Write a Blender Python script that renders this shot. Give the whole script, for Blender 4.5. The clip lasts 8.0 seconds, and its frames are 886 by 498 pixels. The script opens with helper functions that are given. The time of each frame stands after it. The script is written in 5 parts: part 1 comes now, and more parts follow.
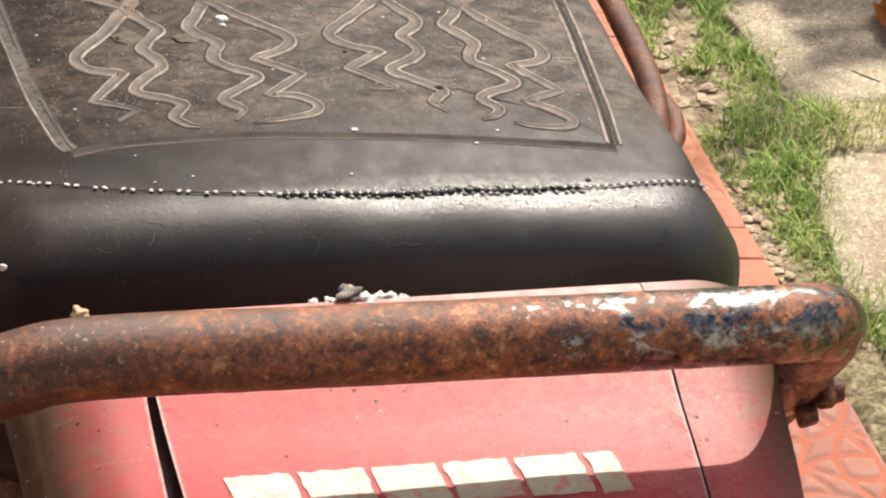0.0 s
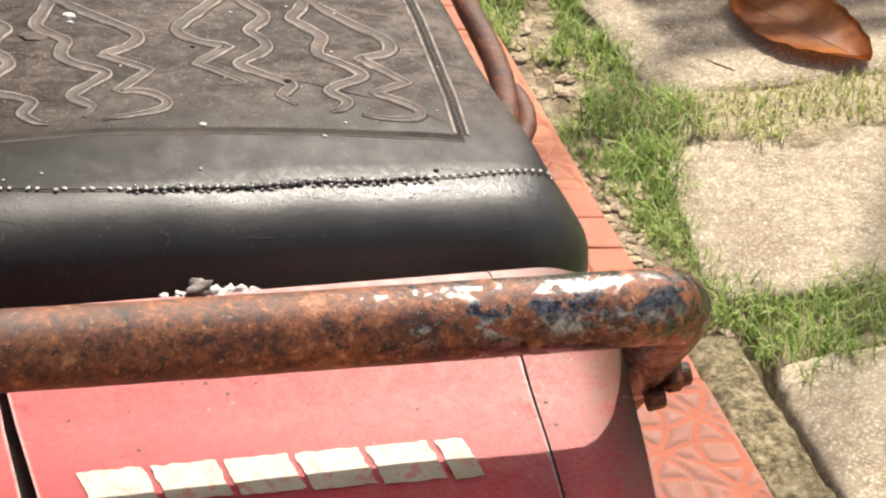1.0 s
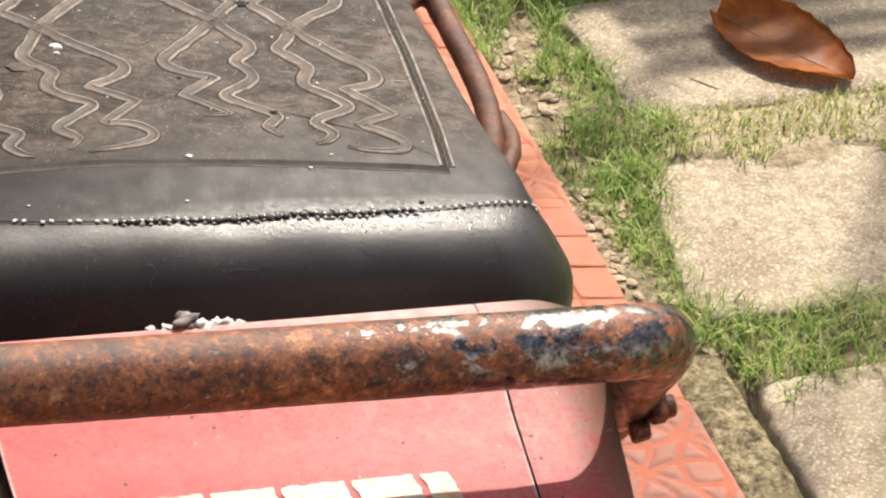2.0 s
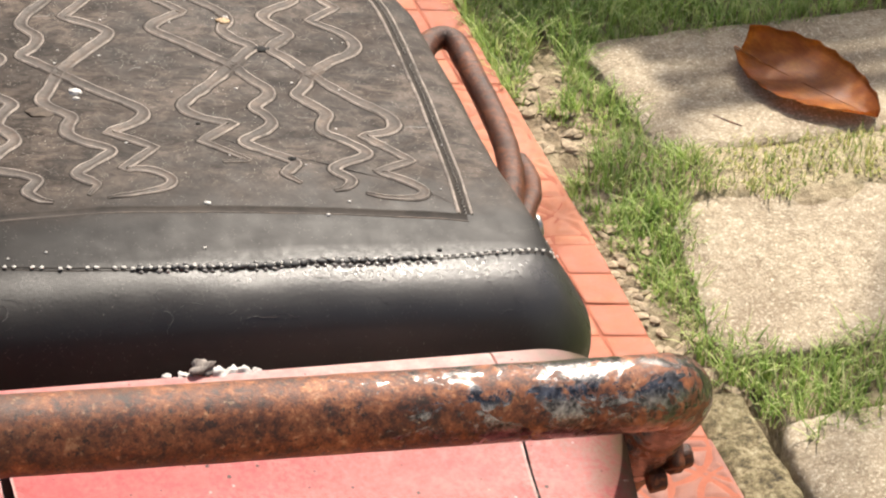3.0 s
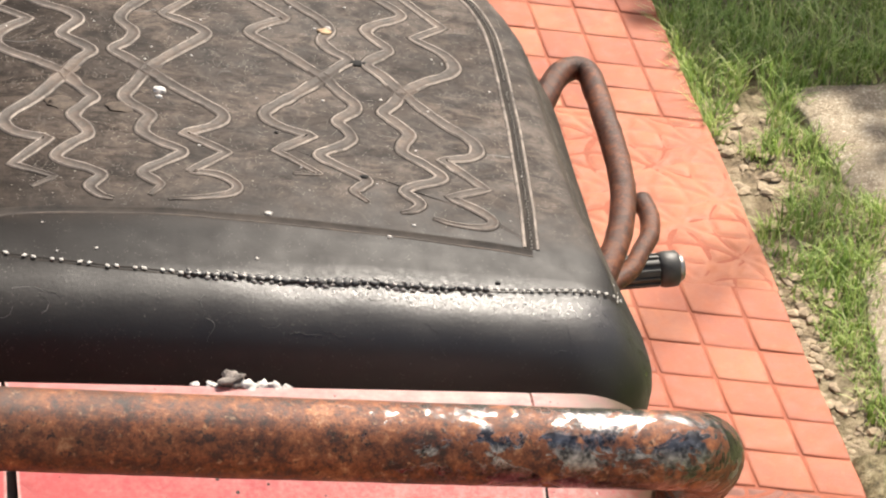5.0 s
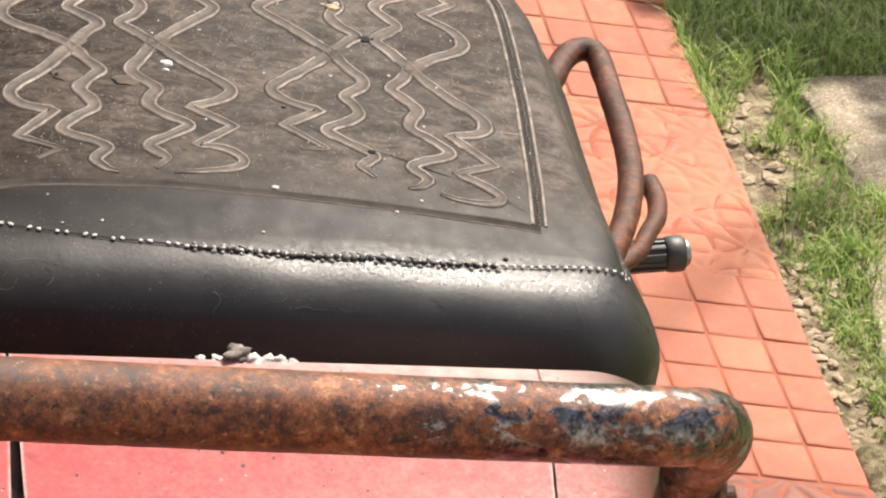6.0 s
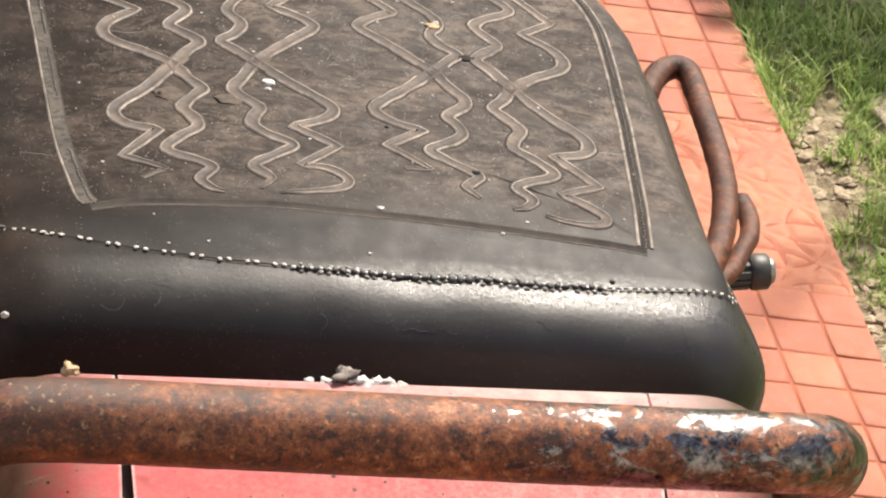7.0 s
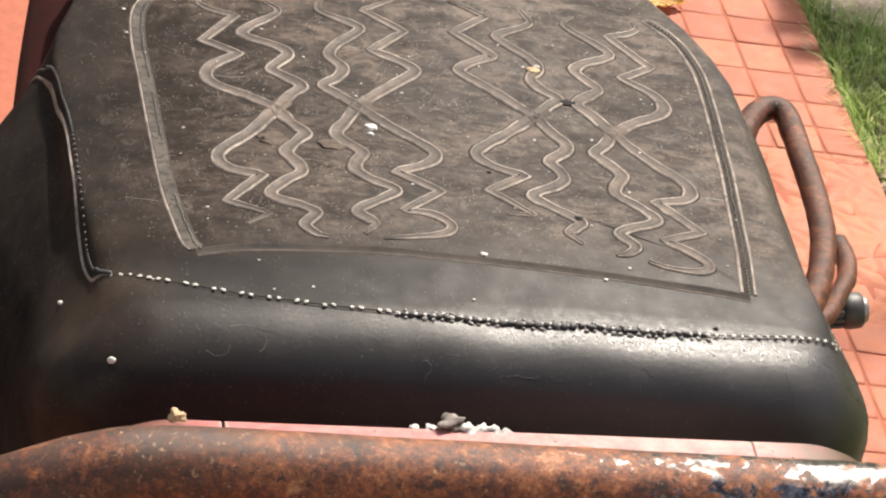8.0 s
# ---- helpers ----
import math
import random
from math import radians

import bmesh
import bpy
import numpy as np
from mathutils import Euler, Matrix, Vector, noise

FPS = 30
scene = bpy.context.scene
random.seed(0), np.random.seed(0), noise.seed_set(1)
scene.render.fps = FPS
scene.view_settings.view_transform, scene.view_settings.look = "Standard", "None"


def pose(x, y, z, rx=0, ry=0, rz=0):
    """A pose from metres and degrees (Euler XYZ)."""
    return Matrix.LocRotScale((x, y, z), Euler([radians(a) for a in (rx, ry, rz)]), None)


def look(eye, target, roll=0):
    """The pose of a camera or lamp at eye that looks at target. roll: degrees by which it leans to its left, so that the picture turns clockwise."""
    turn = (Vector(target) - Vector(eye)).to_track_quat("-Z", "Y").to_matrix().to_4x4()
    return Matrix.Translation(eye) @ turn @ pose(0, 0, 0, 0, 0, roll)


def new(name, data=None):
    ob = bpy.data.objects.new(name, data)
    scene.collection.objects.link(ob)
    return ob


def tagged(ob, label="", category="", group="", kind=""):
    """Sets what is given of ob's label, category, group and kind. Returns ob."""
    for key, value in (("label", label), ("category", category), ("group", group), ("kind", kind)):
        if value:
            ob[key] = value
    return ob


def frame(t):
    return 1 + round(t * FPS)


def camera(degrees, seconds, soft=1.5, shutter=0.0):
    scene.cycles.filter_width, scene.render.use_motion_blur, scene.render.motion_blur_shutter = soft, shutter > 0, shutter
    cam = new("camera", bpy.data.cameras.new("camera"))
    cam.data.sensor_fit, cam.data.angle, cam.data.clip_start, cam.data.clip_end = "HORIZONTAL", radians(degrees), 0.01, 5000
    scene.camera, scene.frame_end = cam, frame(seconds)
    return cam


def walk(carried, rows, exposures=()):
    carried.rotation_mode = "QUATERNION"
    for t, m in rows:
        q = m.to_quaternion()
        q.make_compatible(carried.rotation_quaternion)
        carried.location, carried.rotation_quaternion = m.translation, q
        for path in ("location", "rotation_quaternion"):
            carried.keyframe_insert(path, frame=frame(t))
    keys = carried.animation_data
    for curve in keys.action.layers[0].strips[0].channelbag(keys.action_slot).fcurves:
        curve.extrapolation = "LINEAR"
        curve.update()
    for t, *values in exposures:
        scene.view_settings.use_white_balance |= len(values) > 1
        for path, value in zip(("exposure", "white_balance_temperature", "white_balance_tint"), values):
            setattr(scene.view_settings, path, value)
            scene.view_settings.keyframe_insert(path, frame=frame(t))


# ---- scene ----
from mathutils.bvhtree import BVHTree

cam = camera(19.0, 8.0, soft=2.2)
PATH = [
    (0, (-0.69238, -1.72337, 1.29274), (-0.48441, -0.93272, 0.71687), 2.171),
    (0.5, (-0.69390, -1.72850, 1.29352), (-0.45823, -0.94601, 0.71719), 2.776),
    (1, (-0.68912, -1.73034, 1.29560), (-0.43263, -0.95380, 0.72010), 3.157),
    (1.5, (-0.68803, -1.73092, 1.29923), (-0.42247, -0.95543, 0.72645), 3.282),
    (2.8, (-0.69320, -1.72448, 1.30626), (-0.43654, -0.94244, 0.73835), 3.649),
    (3, (-0.68641, -1.72626, 1.30712), (-0.43139, -0.94005, 0.74423), 3.327),
    (3.5, (-0.68931, -1.73150, 1.31151), (-0.44064, -0.94057, 0.75241), 3.806),
    (4, (-0.64832, -1.72598, 1.31642), (-0.44516, -0.91860, 0.76248), 4.075),
    (4.5, (-0.62614, -1.72751, 1.31008), (-0.45451, -0.91714, 0.74986), 4.956),
    (4.7, (-0.62450, -1.72445, 1.30784), (-0.45867, -0.91419, 0.74571), 4.998),
    (5.8, (-0.63093, -1.72372, 1.29769), (-0.46576, -0.91383, 0.73484), 5.361),
    (6, (-0.62670, -1.72264, 1.29718), (-0.46271, -0.91388, 0.73236), 5.545),
    (6.5, (-0.62404, -1.71595, 1.29669), (-0.46214, -0.90704, 0.73149), 5.528),
    (7, (-0.64238, -1.71437, 1.29611), (-0.49761, -0.90086, 0.73288), 5.040),
    (7.5, (-0.65000, -1.71009, 1.30008), (-0.52407, -0.89201, 0.73894), 4.507),
    (8, (-0.65037, -1.71135, 1.30157), (-0.53458, -0.88898, 0.74453), 4.067),
]
walk(cam, [(t, look(eye, target, roll)) for t, eye, target, roll in PATH])

# ---- light ----
scene.view_settings.exposure = 1.06
SUN = Vector((0.4, 0.63, 0.9)).normalized()
world = bpy.data.worlds.new("world")
scene.world = world
world.use_nodes = True
sky = world.node_tree.nodes.new("ShaderNodeTexSky")
sky.sky_type = "NISHITA"
sky.sun_disc = False
sky.dust_density = 6.0
sky.ozone_density = 0.5
sky.sun_elevation = math.asin(SUN.z)
sky.sun_rotation = math.atan2(SUN.x, SUN.y)
world.node_tree.links.new(sky.outputs["Color"], world.node_tree.nodes["Background"].inputs["Color"])
world.node_tree.nodes["Background"].inputs["Strength"].default_value = 0.075
lamp = bpy.data.lights.new("sun", "SUN")
lamp.energy = 4.2
lamp.angle = radians(0.6)
lamp.color = (1.0, 0.92, 0.81)
sun = new("sun", lamp)
sun.matrix_world = look(SUN * 20, (0, 0, 0))


# ---- materials ----
class Nodes:
    """A small builder for a node material."""

    def __init__(self, name):
        self.mat = bpy.data.materials.new(name)
        self.mat.use_nodes = True
        self.tree = self.mat.node_tree
        self.bsdf = self.tree.nodes["Principled BSDF"]

    def node(self, kind, **values):
        n = self.tree.nodes.new(kind)
        for key, value in values.items():
            n.inputs[key].default_value = value
        return n

    def link(self, a, b):
        self.tree.links.new(a, b)

    def coords(self, which="Object", scale=None):
        c = self.tree.nodes.new("ShaderNodeTexCoord").outputs[which]
        if scale is None:
            return c
        m = self.tree.nodes.new("ShaderNodeMapping")
        m.inputs["Scale"].default_value = scale
        self.link(c, m.inputs["Vector"])
        return m.outputs["Vector"]

    def noise(self, scale, detail=6.0, rough=0.6, vec=None, distort=0.0):
        n = self.node("ShaderNodeTexNoise", Scale=scale, Detail=detail, Roughness=rough, Distortion=distort)
        self.link(vec if vec is not None else self.coords(), n.inputs["Vector"])
        return n.outputs["Fac"]

    def voronoi(self, scale, vec=None, feature="F1", out="Distance"):
        n = self.node("ShaderNodeTexVoronoi", Scale=scale)
        n.feature = feature
        self.link(vec if vec is not None else self.coords(), n.inputs["Vector"])
        return n.outputs[out]

    def ramp(self, fac, *stops):
        n = self.tree.nodes.new("ShaderNodeValToRGB")
        e = n.color_ramp.elements
        while len(e) < len(stops):
            e.new(0.5)
        for i, (p, c) in enumerate(stops):
            e[i].position = p
            e[i].color = (*c, 1) if len(c) == 3 else c
        self.link(fac, n.inputs["Fac"])
        return n.outputs["Color"]

    def grey(self, fac, lo, hi, a=0.0, b=1.0):
        n = self.node("ShaderNodeMapRange", **{"From Min": lo, "From Max": hi, "To Min": a, "To Max": b})
        self.link(fac, n.inputs["Value"])
        return n.outputs["Result"]

    def math(self, op, a, b):
        n = self.tree.nodes.new("ShaderNodeMath")
        n.operation = op
        for i, v in enumerate((a, b)):
            if isinstance(v, (int, float)):
                n.inputs[i].default_value = v
            else:
                self.link(v, n.inputs[i])
        return n.outputs[0]

    def mix(self, fac, a, b, blend="MIX"):
        n = self.tree.nodes.new("ShaderNodeMix")
        n.data_type = "RGBA"
        n.blend_type = blend
        if isinstance(fac, (int, float)):
            n.inputs["Factor"].default_value = fac
        else:
            self.link(fac, n.inputs["Factor"])
        for key, v in ((6, a), (7, b)):
            if isinstance(v, tuple):
                n.inputs[key].default_value = (*v, 1)
            else:
                self.link(v, n.inputs[key])
        return n.outputs[2]

    def bump(self, height, strength, distance, before=None):
        n = self.node("ShaderNodeBump", Strength=strength, Distance=distance)
        self.link(height, n.inputs["Height"])
        if before is not None:
            self.link(before, n.inputs["Normal"])
        return n.outputs["Normal"]

    def done(self, color=None, rough=None, metal=None, normal=None, spec=None):
        for key, v in (("Base Color", color), ("Roughness", rough), ("Metallic", metal), ("Normal", normal), ("Specular IOR Level", spec)):
            if v is None:
                continue
            if isinstance(v, tuple):
                self.bsdf.inputs[key].default_value = (*v, 1)
            elif isinstance(v, (int, float)):
                self.bsdf.inputs[key].default_value = v
            else:
                self.link(v, self.bsdf.inputs[key])
        return self.mat


def m_vinyl():
    n = Nodes("seat_vinyl")
    big, mid, fine = n.noise(14, 5, 0.6), n.noise(90, 7, 0.72), n.noise(900, 4, 0.6)
    base = n.ramp(big, (0.3, (0.0065, 0.0058, 0.0058)), (0.7, (0.0145, 0.0125, 0.0115)))
    x, y, z = separate(n, n.coords())
    # dust rubbed into the flat top, thinning out on the rolled rear and the sides
    top = n.math("MULTIPLY", n.grey(y, 0.0, 0.03), n.grey(n.math("ABSOLUTE", n.math("SUBTRACT", x, 0.008), 0.0), 0.145, 0.085))
    # the rise with x paints the right half's sheen into this colour
    dust_sheen = n.math("MULTIPLY", n.grey(n.math("ADD", mid, n.math("MULTIPLY", big, 0.7)), 0.4, 0.98), n.math("MULTIPLY", top, n.grey(x, -0.12, 0.08, 0.5, 1.9)))
    base = n.mix(dust_sheen, base, n.ramp(n.noise(34, 9, 0.78), (0.34, (0.02, 0.0156, 0.013)), (0.5, (0.057, 0.0447, 0.037)), (0.66, (0.133, 0.104, 0.084))))
    grime = n.noise(130, 9, 0.8, n.coords("Object", (0.55, 1, 1)), 0.6)
    base = n.mix(n.math("MULTIPLY", n.grey(grime, 0.54, 0.42), n.math("MULTIPLY", top, 0.85)), base, (0.012, 0.0094, 0.0078))
    bloom = n.noise(210, 8, 0.8, n.coords("Object", (1, 0.6, 1)), 0.8)
    base = n.mix(n.math("MULTIPLY", n.grey(bloom, 0.54, 0.66), n.math("MULTIPLY", top, 0.5)), base, (0.118, 0.101, 0.087))
    brown = n.math("MULTIPLY", n.grey(n.noise(22, 6, 0.65), 0.36, 0.6), n.math("MULTIPLY", n.grey(x, -0.085, -0.115), n.math("MULTIPLY", n.grey(y, 0.03, -0.01), n.grey(z, 0.812, 0.825))))
    base = n.mix(n.math("MULTIPLY", brown, 0.6), base, (0.07, 0.048, 0.033))
    worn = n.math("MULTIPLY", n.grey(x, -0.112, -0.128), n.grey(n.noise(30, 6, 0.7), 0.35, 0.65, 0.1, 0.5))
    base = n.mix(worn, base, (0.05, 0.04, 0.033))
    for size, cut, keep in ((240, 0.075, 0.52), (520, 0.1, 0.5), (900, 0.16, 0.53)):
        spot = n.math("LESS_THAN", n.voronoi(size), cut)
        pick = n.math("MULTIPLY", spot, n.math("GREATER_THAN", n.noise(size * 0.16, 2, 0.5), keep))
        base = n.mix(n.math("MULTIPLY", pick, n.grey(top, 0.0, 1.0, 0.2, 0.85)), base, (0.25, 0.23, 0.2))
    streak = n.noise(60, 9, 0.8, n.coords("Object", (1, 0.25, 1)), 1.2)
    base = n.mix(n.grey(streak, 0.64, 0.74, 0.0, 0.4), base, (0.1, 0.086, 0.072))
    above = n.grey(n.math("ADD", y, n.math("MULTIPLY", big, 0.004)), -0.0195, -0.0135)
    flank = n.grey(x, -0.121, -0.13)
    # the rolled rear is still shiny, with a granular, cracked face beside the seam
    matte = n.math("ADD", n.math("MULTIPLY", above, 0.19), n.math("MULTIPLY", flank, 0.2))
    rough = n.math("ADD", n.grey(mid, 0.3, 0.7, 0.34, 0.47), n.math("ADD", n.math("MULTIPLY", dust_sheen, 0.15), matte))
    crack = n.math("MULTIPLY", n.math("MULTIPLY", n.grey(y, -0.031, -0.024), n.grey(y, -0.012, -0.016)), n.grey(n.math("ADD", x, n.math("MULTIPLY", big, 0.08)), 0.02, 0.07, 0.15, 1.0))
    rough = n.math("SUBTRACT", rough, n.math("MULTIPLY", crack, n.grey(n.noise(520, 7, 0.8), 0.48, 0.6, 0.02, 0.2)))
    grit = n.node("ShaderNodeBump", Distance=0.0007)
    n.link(n.noise(560, 6, 0.75), grit.inputs["Height"])
    n.link(n.grey(crack, 0.0, 1.0, 0.03, 0.38), grit.inputs["Strength"])
    nor = n.bump(fine, 0.12, 0.0004, grit.outputs["Normal"])
    nor = n.bump(mid, 0.08, 0.0009, nor)
    spec = n.math("SUBTRACT", n.grey(crack, 0.0, 1.0, 0.56, 0.85), n.math("MULTIPLY", above, 0.3))
    spec = n.math("MULTIPLY", spec, n.math("MULTIPLY", n.grey(flank, 0.0, 1.0, 1.0, 0.5), n.grey(x, -0.1, 0.04, 0.25, 1.1)))
    spec = n.math("MULTIPLY", spec, n.grey(n.math("MULTIPLY", n.grey(y, -0.012, 0.006), n.grey(x, 0.0, -0.08)), 0.0, 1.0, 1.0, 0.3))
    foot = n.grey(y, -0.0365, -0.041)
    spec = n.math("MULTIPLY", spec, n.grey(foot, 0.0, 1.0, 1.0, 0.8))
    low = n.math("MULTIPLY", n.grey(z, 0.825, 0.8), n.grey(n.math("ABSOLUTE", x, 0.0), 0.11, 0.125))
    spec = n.math("MULTIPLY", spec, n.grey(low, 0.0, 1.0, 1.0, 0.25))
    rough = n.math("ADD", rough, n.math("MULTIPLY", foot, 0.2))
    return n.done(base, rough, 0.0, nor, spec)


def separate(n, vec):
    s = n.tree.nodes.new("ShaderNodeSeparateXYZ")
    n.link(vec, s.inputs[0])
    return s.outputs[0], s.outputs[1], s.outputs[2]


def m_line():
    n = Nodes("embossed_line_vinyl")
    a, b = n.noise(55, 9, 0.8), n.noise(500, 4, 0.6)
    col = n.ramp(a, (0.3, (0.024, 0.0192, 0.0162)), (0.5, (0.062, 0.0497, 0.042)), (0.7, (0.145, 0.108, 0.084)))
    return n.done(col, n.grey(b, 0.3, 0.7, 0.5, 0.7), 0.0, n.bump(b, 0.3, 0.0004), 0.2)


def m_rim():
    n = Nodes("worn_rim_vinyl")
    a, b = n.noise(60, 8, 0.78), n.noise(600, 4, 0.6)
    wear = n.noise(110, 6, 0.7)
    col = n.ramp(a, (0.36, (0.055, 0.046, 0.04)), (0.5, (0.18, 0.15, 0.128)), (0.68, (0.37, 0.315, 0.265)))
    col = n.mix(n.grey(wear, 0.48, 0.36, 0.0, 0.85), col, (0.055, 0.046, 0.039))
    return n.done(col, 0.55, 0.0, n.bump(b, 0.3, 0.0004), 0.25)


# dark vinyl colour that paints in the shade of the grooves
def m_groove_shade():
    n = Nodes("groove_shade_vinyl")
    a = n.noise(50, 8, 0.78)
    col = n.ramp(a, (0.35, (0.012, 0.0098, 0.0085)), (0.65, (0.042, 0.034, 0.028)))
    return n.done(col, 0.75, 0.0, n.bump(a, 0.2, 0.0004), 0.15)


def m_strip():
    n = Nodes("border_strip_vinyl")
    a, b = n.noise(70, 6, 0.7), n.voronoi(620)
    col = n.ramp(a, (0.3, (0.03, 0.0262, 0.0224)), (0.7, (0.09, 0.078, 0.066)))
    dots = n.math("LESS_THAN", n.voronoi(330), 0.36)
    col = n.mix(n.math("MULTIPLY", dots, 0.55), col, (0.015, 0.013, 0.011))
    return n.done(col, 0.7, 0.0, n.bump(b, 0.25, 0.0004), 0.12)


def m_rust(name, chrome=False):
    n = Nodes(name)
    co = n.coords()
    big, mid, fine = n.noise(45, 7, 0.7, co), n.noise(330, 9, 0.78, co), n.noise(1300, 5, 0.75, co)
    med = n.noise(150, 8, 0.75, co)
    grain = n.math("ADD", n.math("MULTIPLY", mid, 0.5), n.math("ADD", n.math("MULTIPLY", med, 0.4), n.math("MULTIPLY", big, 0.3)))
    grain = n.math("SUBTRACT", n.math("ADD", grain, n.math("MULTIPLY", fine, 0.15)), 0.175)
    x, y, z = separate(n, co)
    if chrome:
        col = n.ramp(grain, (0.4, (0.016, 0.007, 0.004)), (0.46, (0.072, 0.02, 0.008)), (0.51, (0.158, 0.046, 0.015)), (0.57, (0.27, 0.096, 0.036)), (0.64, (0.5, 0.27, 0.135)))
        # shade of the rail's left end, painted as a noise-broken dark colour
        end_shade = n.math("MULTIPLY", n.grey(n.noise(70, 8, 0.75, co), 0.38, 0.56), n.grey(x, 0.0, -0.12, 0.05, 0.98))
        col = n.mix(end_shade, col, (0.036, 0.015, 0.008))
    else:
        col = n.ramp(grain, (0.4, (0.02, 0.007, 0.004)), (0.5, (0.066, 0.019, 0.008)), (0.62, (0.2, 0.067, 0.026)))
    # dark pits eaten into the scale, and pale flakes on it
    pits = n.math("MULTIPLY", n.grey(n.noise(420, 5, 0.72, co), 0.45, 0.39), n.grey(big, 0.35, 0.6, 0.2, 1.0))
    col = n.mix(n.math("MULTIPLY", pits, 1.0 if chrome else 0.6), col, (0.018, 0.008, 0.006))
    specks = n.math("MULTIPLY", n.grey(n.noise(460, 5, 0.7, co), 0.59, 0.66), n.grey(big, 0.62, 0.4))
    col = n.mix(n.math("MULTIPLY", specks, 0.5 if chrome else 0.2), col, (0.6, 0.37, 0.21))
    rough = n.grey(mid, 0.3, 0.7, 0.4, 0.68)
    metal = 0.0
    nor = n.node("ShaderNodeBump", Strength=0.45, Distance=0.0014)
    n.link(mid, nor.inputs["Height"])
    if chrome:
        where = n.math("SUBTRACT", n.grey(x, -0.03, 0.07, 0.0, 0.2), n.grey(x, 0.085, 0.102, 0.0, 0.03))
        mask = n.math("ADD", n.noise(95, 12, 0.78, n.coords("Object", (0.7, 1, 1)), 0.5), where)
        metal = n.grey(mask, 0.672, 0.69)
        col = n.mix(metal, col, n.ramp(mid, (0.4, (0.03, 0.029, 0.03)), (0.6, (0.3, 0.285, 0.28))))
        rough = n.math("MULTIPLY", rough, n.grey(metal, 0, 1, 1.0, 0.42))
        n.link(n.grey(metal, 0, 1, 0.34, 0.2), nor.inputs["Strength"])
    return n.done(col, rough, metal, n.bump(fine, 0.2, 0.0003, nor.outputs["Normal"]), 0.42 if chrome else 0.35)


def m_red():
    n = Nodes("faded_red_paint")
    co = n.coords()
    big, mid, fine = n.noise(16, 5, 0.6, co), n.noise(150, 9, 0.78, co), n.noise(700, 5, 0.7, co)
    x, y, z = separate(n, co)
    col = n.ramp(big, (0.3, (0.53, 0.04, 0.054)), (0.7, (0.63, 0.085, 0.094)))
    # chalky fading, strongest along the lip and to one side
    pale = n.math("ADD", n.grey(y, -0.163, -0.125, -0.06, 0.36), n.grey(x, -0.07, 0.08, -0.16, 0.4))
    pale = n.math("MULTIPLY", pale, n.grey(n.math("ADD", n.math("MULTIPLY", mid, 0.6), n.math("MULTIPLY", fine, 0.4)), 0.41, 0.6, 0.3, 1.4))
    pale = n.math("MAXIMUM", pale, 0.0)
    col = n.mix(pale, col, (0.64, 0.35, 0.32))
    lip = n.grey(n.math("ADD", y, n.math("MULTIPLY", mid, 0.01)), -0.084, -0.07, 0.0, 0.8)
    lip = n.math("MULTIPLY", lip, n.grey(x, -0.09, 0.05, 0.35, 1.0))
    col = n.mix(lip, col, n.ramp(mid, (0.3, (0.62, 0.38, 0.36)), (0.65, (0.8, 0.7, 0.66))))
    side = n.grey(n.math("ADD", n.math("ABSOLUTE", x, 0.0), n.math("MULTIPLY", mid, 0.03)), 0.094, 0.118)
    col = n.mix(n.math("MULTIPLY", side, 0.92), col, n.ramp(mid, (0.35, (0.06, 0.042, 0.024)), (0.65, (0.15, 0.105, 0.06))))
    for size, keep, tint in ((150, 0.49, (0.04, 0.02, 0.018)), (260, 0.48, (0.12, 0.04, 0.035)), (210, 0.53, (0.62, 0.52, 0.48))):
        dirt = n.math("LESS_THAN", n.voronoi(size), 0.09)
        col = n.mix(n.math("MULTIPLY", dirt, n.math("GREATER_THAN", n.noise(size * 0.3, 2, 0.5), keep)), col, tint)
    scr = n.noise(55, 9, 0.8, n.coords("Object", (0.1, 3.0, 1)), 0.8)
    col = n.mix(n.grey(scr, 0.6, 0.68, 0.0, 0.55), col, (0.22, 0.06, 0.06))
    # paint worn pale along the joints
    back = n.math("MULTIPLY", n.math("ADD", y, 0.07), -1.0)
    shrink = n.math("SUBTRACT", 1.0, n.math("MULTIPLY", back, 0.85))
    for at, lean in ((-0.0775, 0.0), (-0.0785, -0.045), (0.0745, 0.0)):
        line = n.math("ADD", n.math("MULTIPLY", shrink, at), n.math("MULTIPLY", back, lean))
        gap = n.math("ABSOLUTE", n.math("SUBTRACT", x, line), 0.0)
        col = n.mix(n.math("MULTIPLY", n.grey(gap, 0.001, 0.0004), n.grey(mid, 0.35, 0.55, 0.2, 0.85)), col, (0.7, 0.55, 0.5))
    for turn, size, tint, amount in ((25, 40, (0.2, 0.06, 0.06), 0.5), (-8, 70, (0.7, 0.5, 0.46), 0.1), (80, 60, (0.68, 0.5, 0.45), 0.1)):
        m = n.node("ShaderNodeMapping", Rotation=(0, 0, radians(turn)), Scale=(0.12, 4.0, 1))
        n.link(co, m.inputs["Vector"])
        line = n.math("MULTIPLY", n.grey(n.noise(size, 4, 0.6, m.outputs["Vector"], 0.3), 0.66, 0.69), n.grey(fine, 0.4, 0.6))
        col = n.mix(n.math("MULTIPLY", line, amount), col, tint)
    return n.done(col, n.grey(mid, 0.3, 0.7, 0.42, 0.6), 0.0, n.bump(mid, 0.14, 0.0005), 0.25)


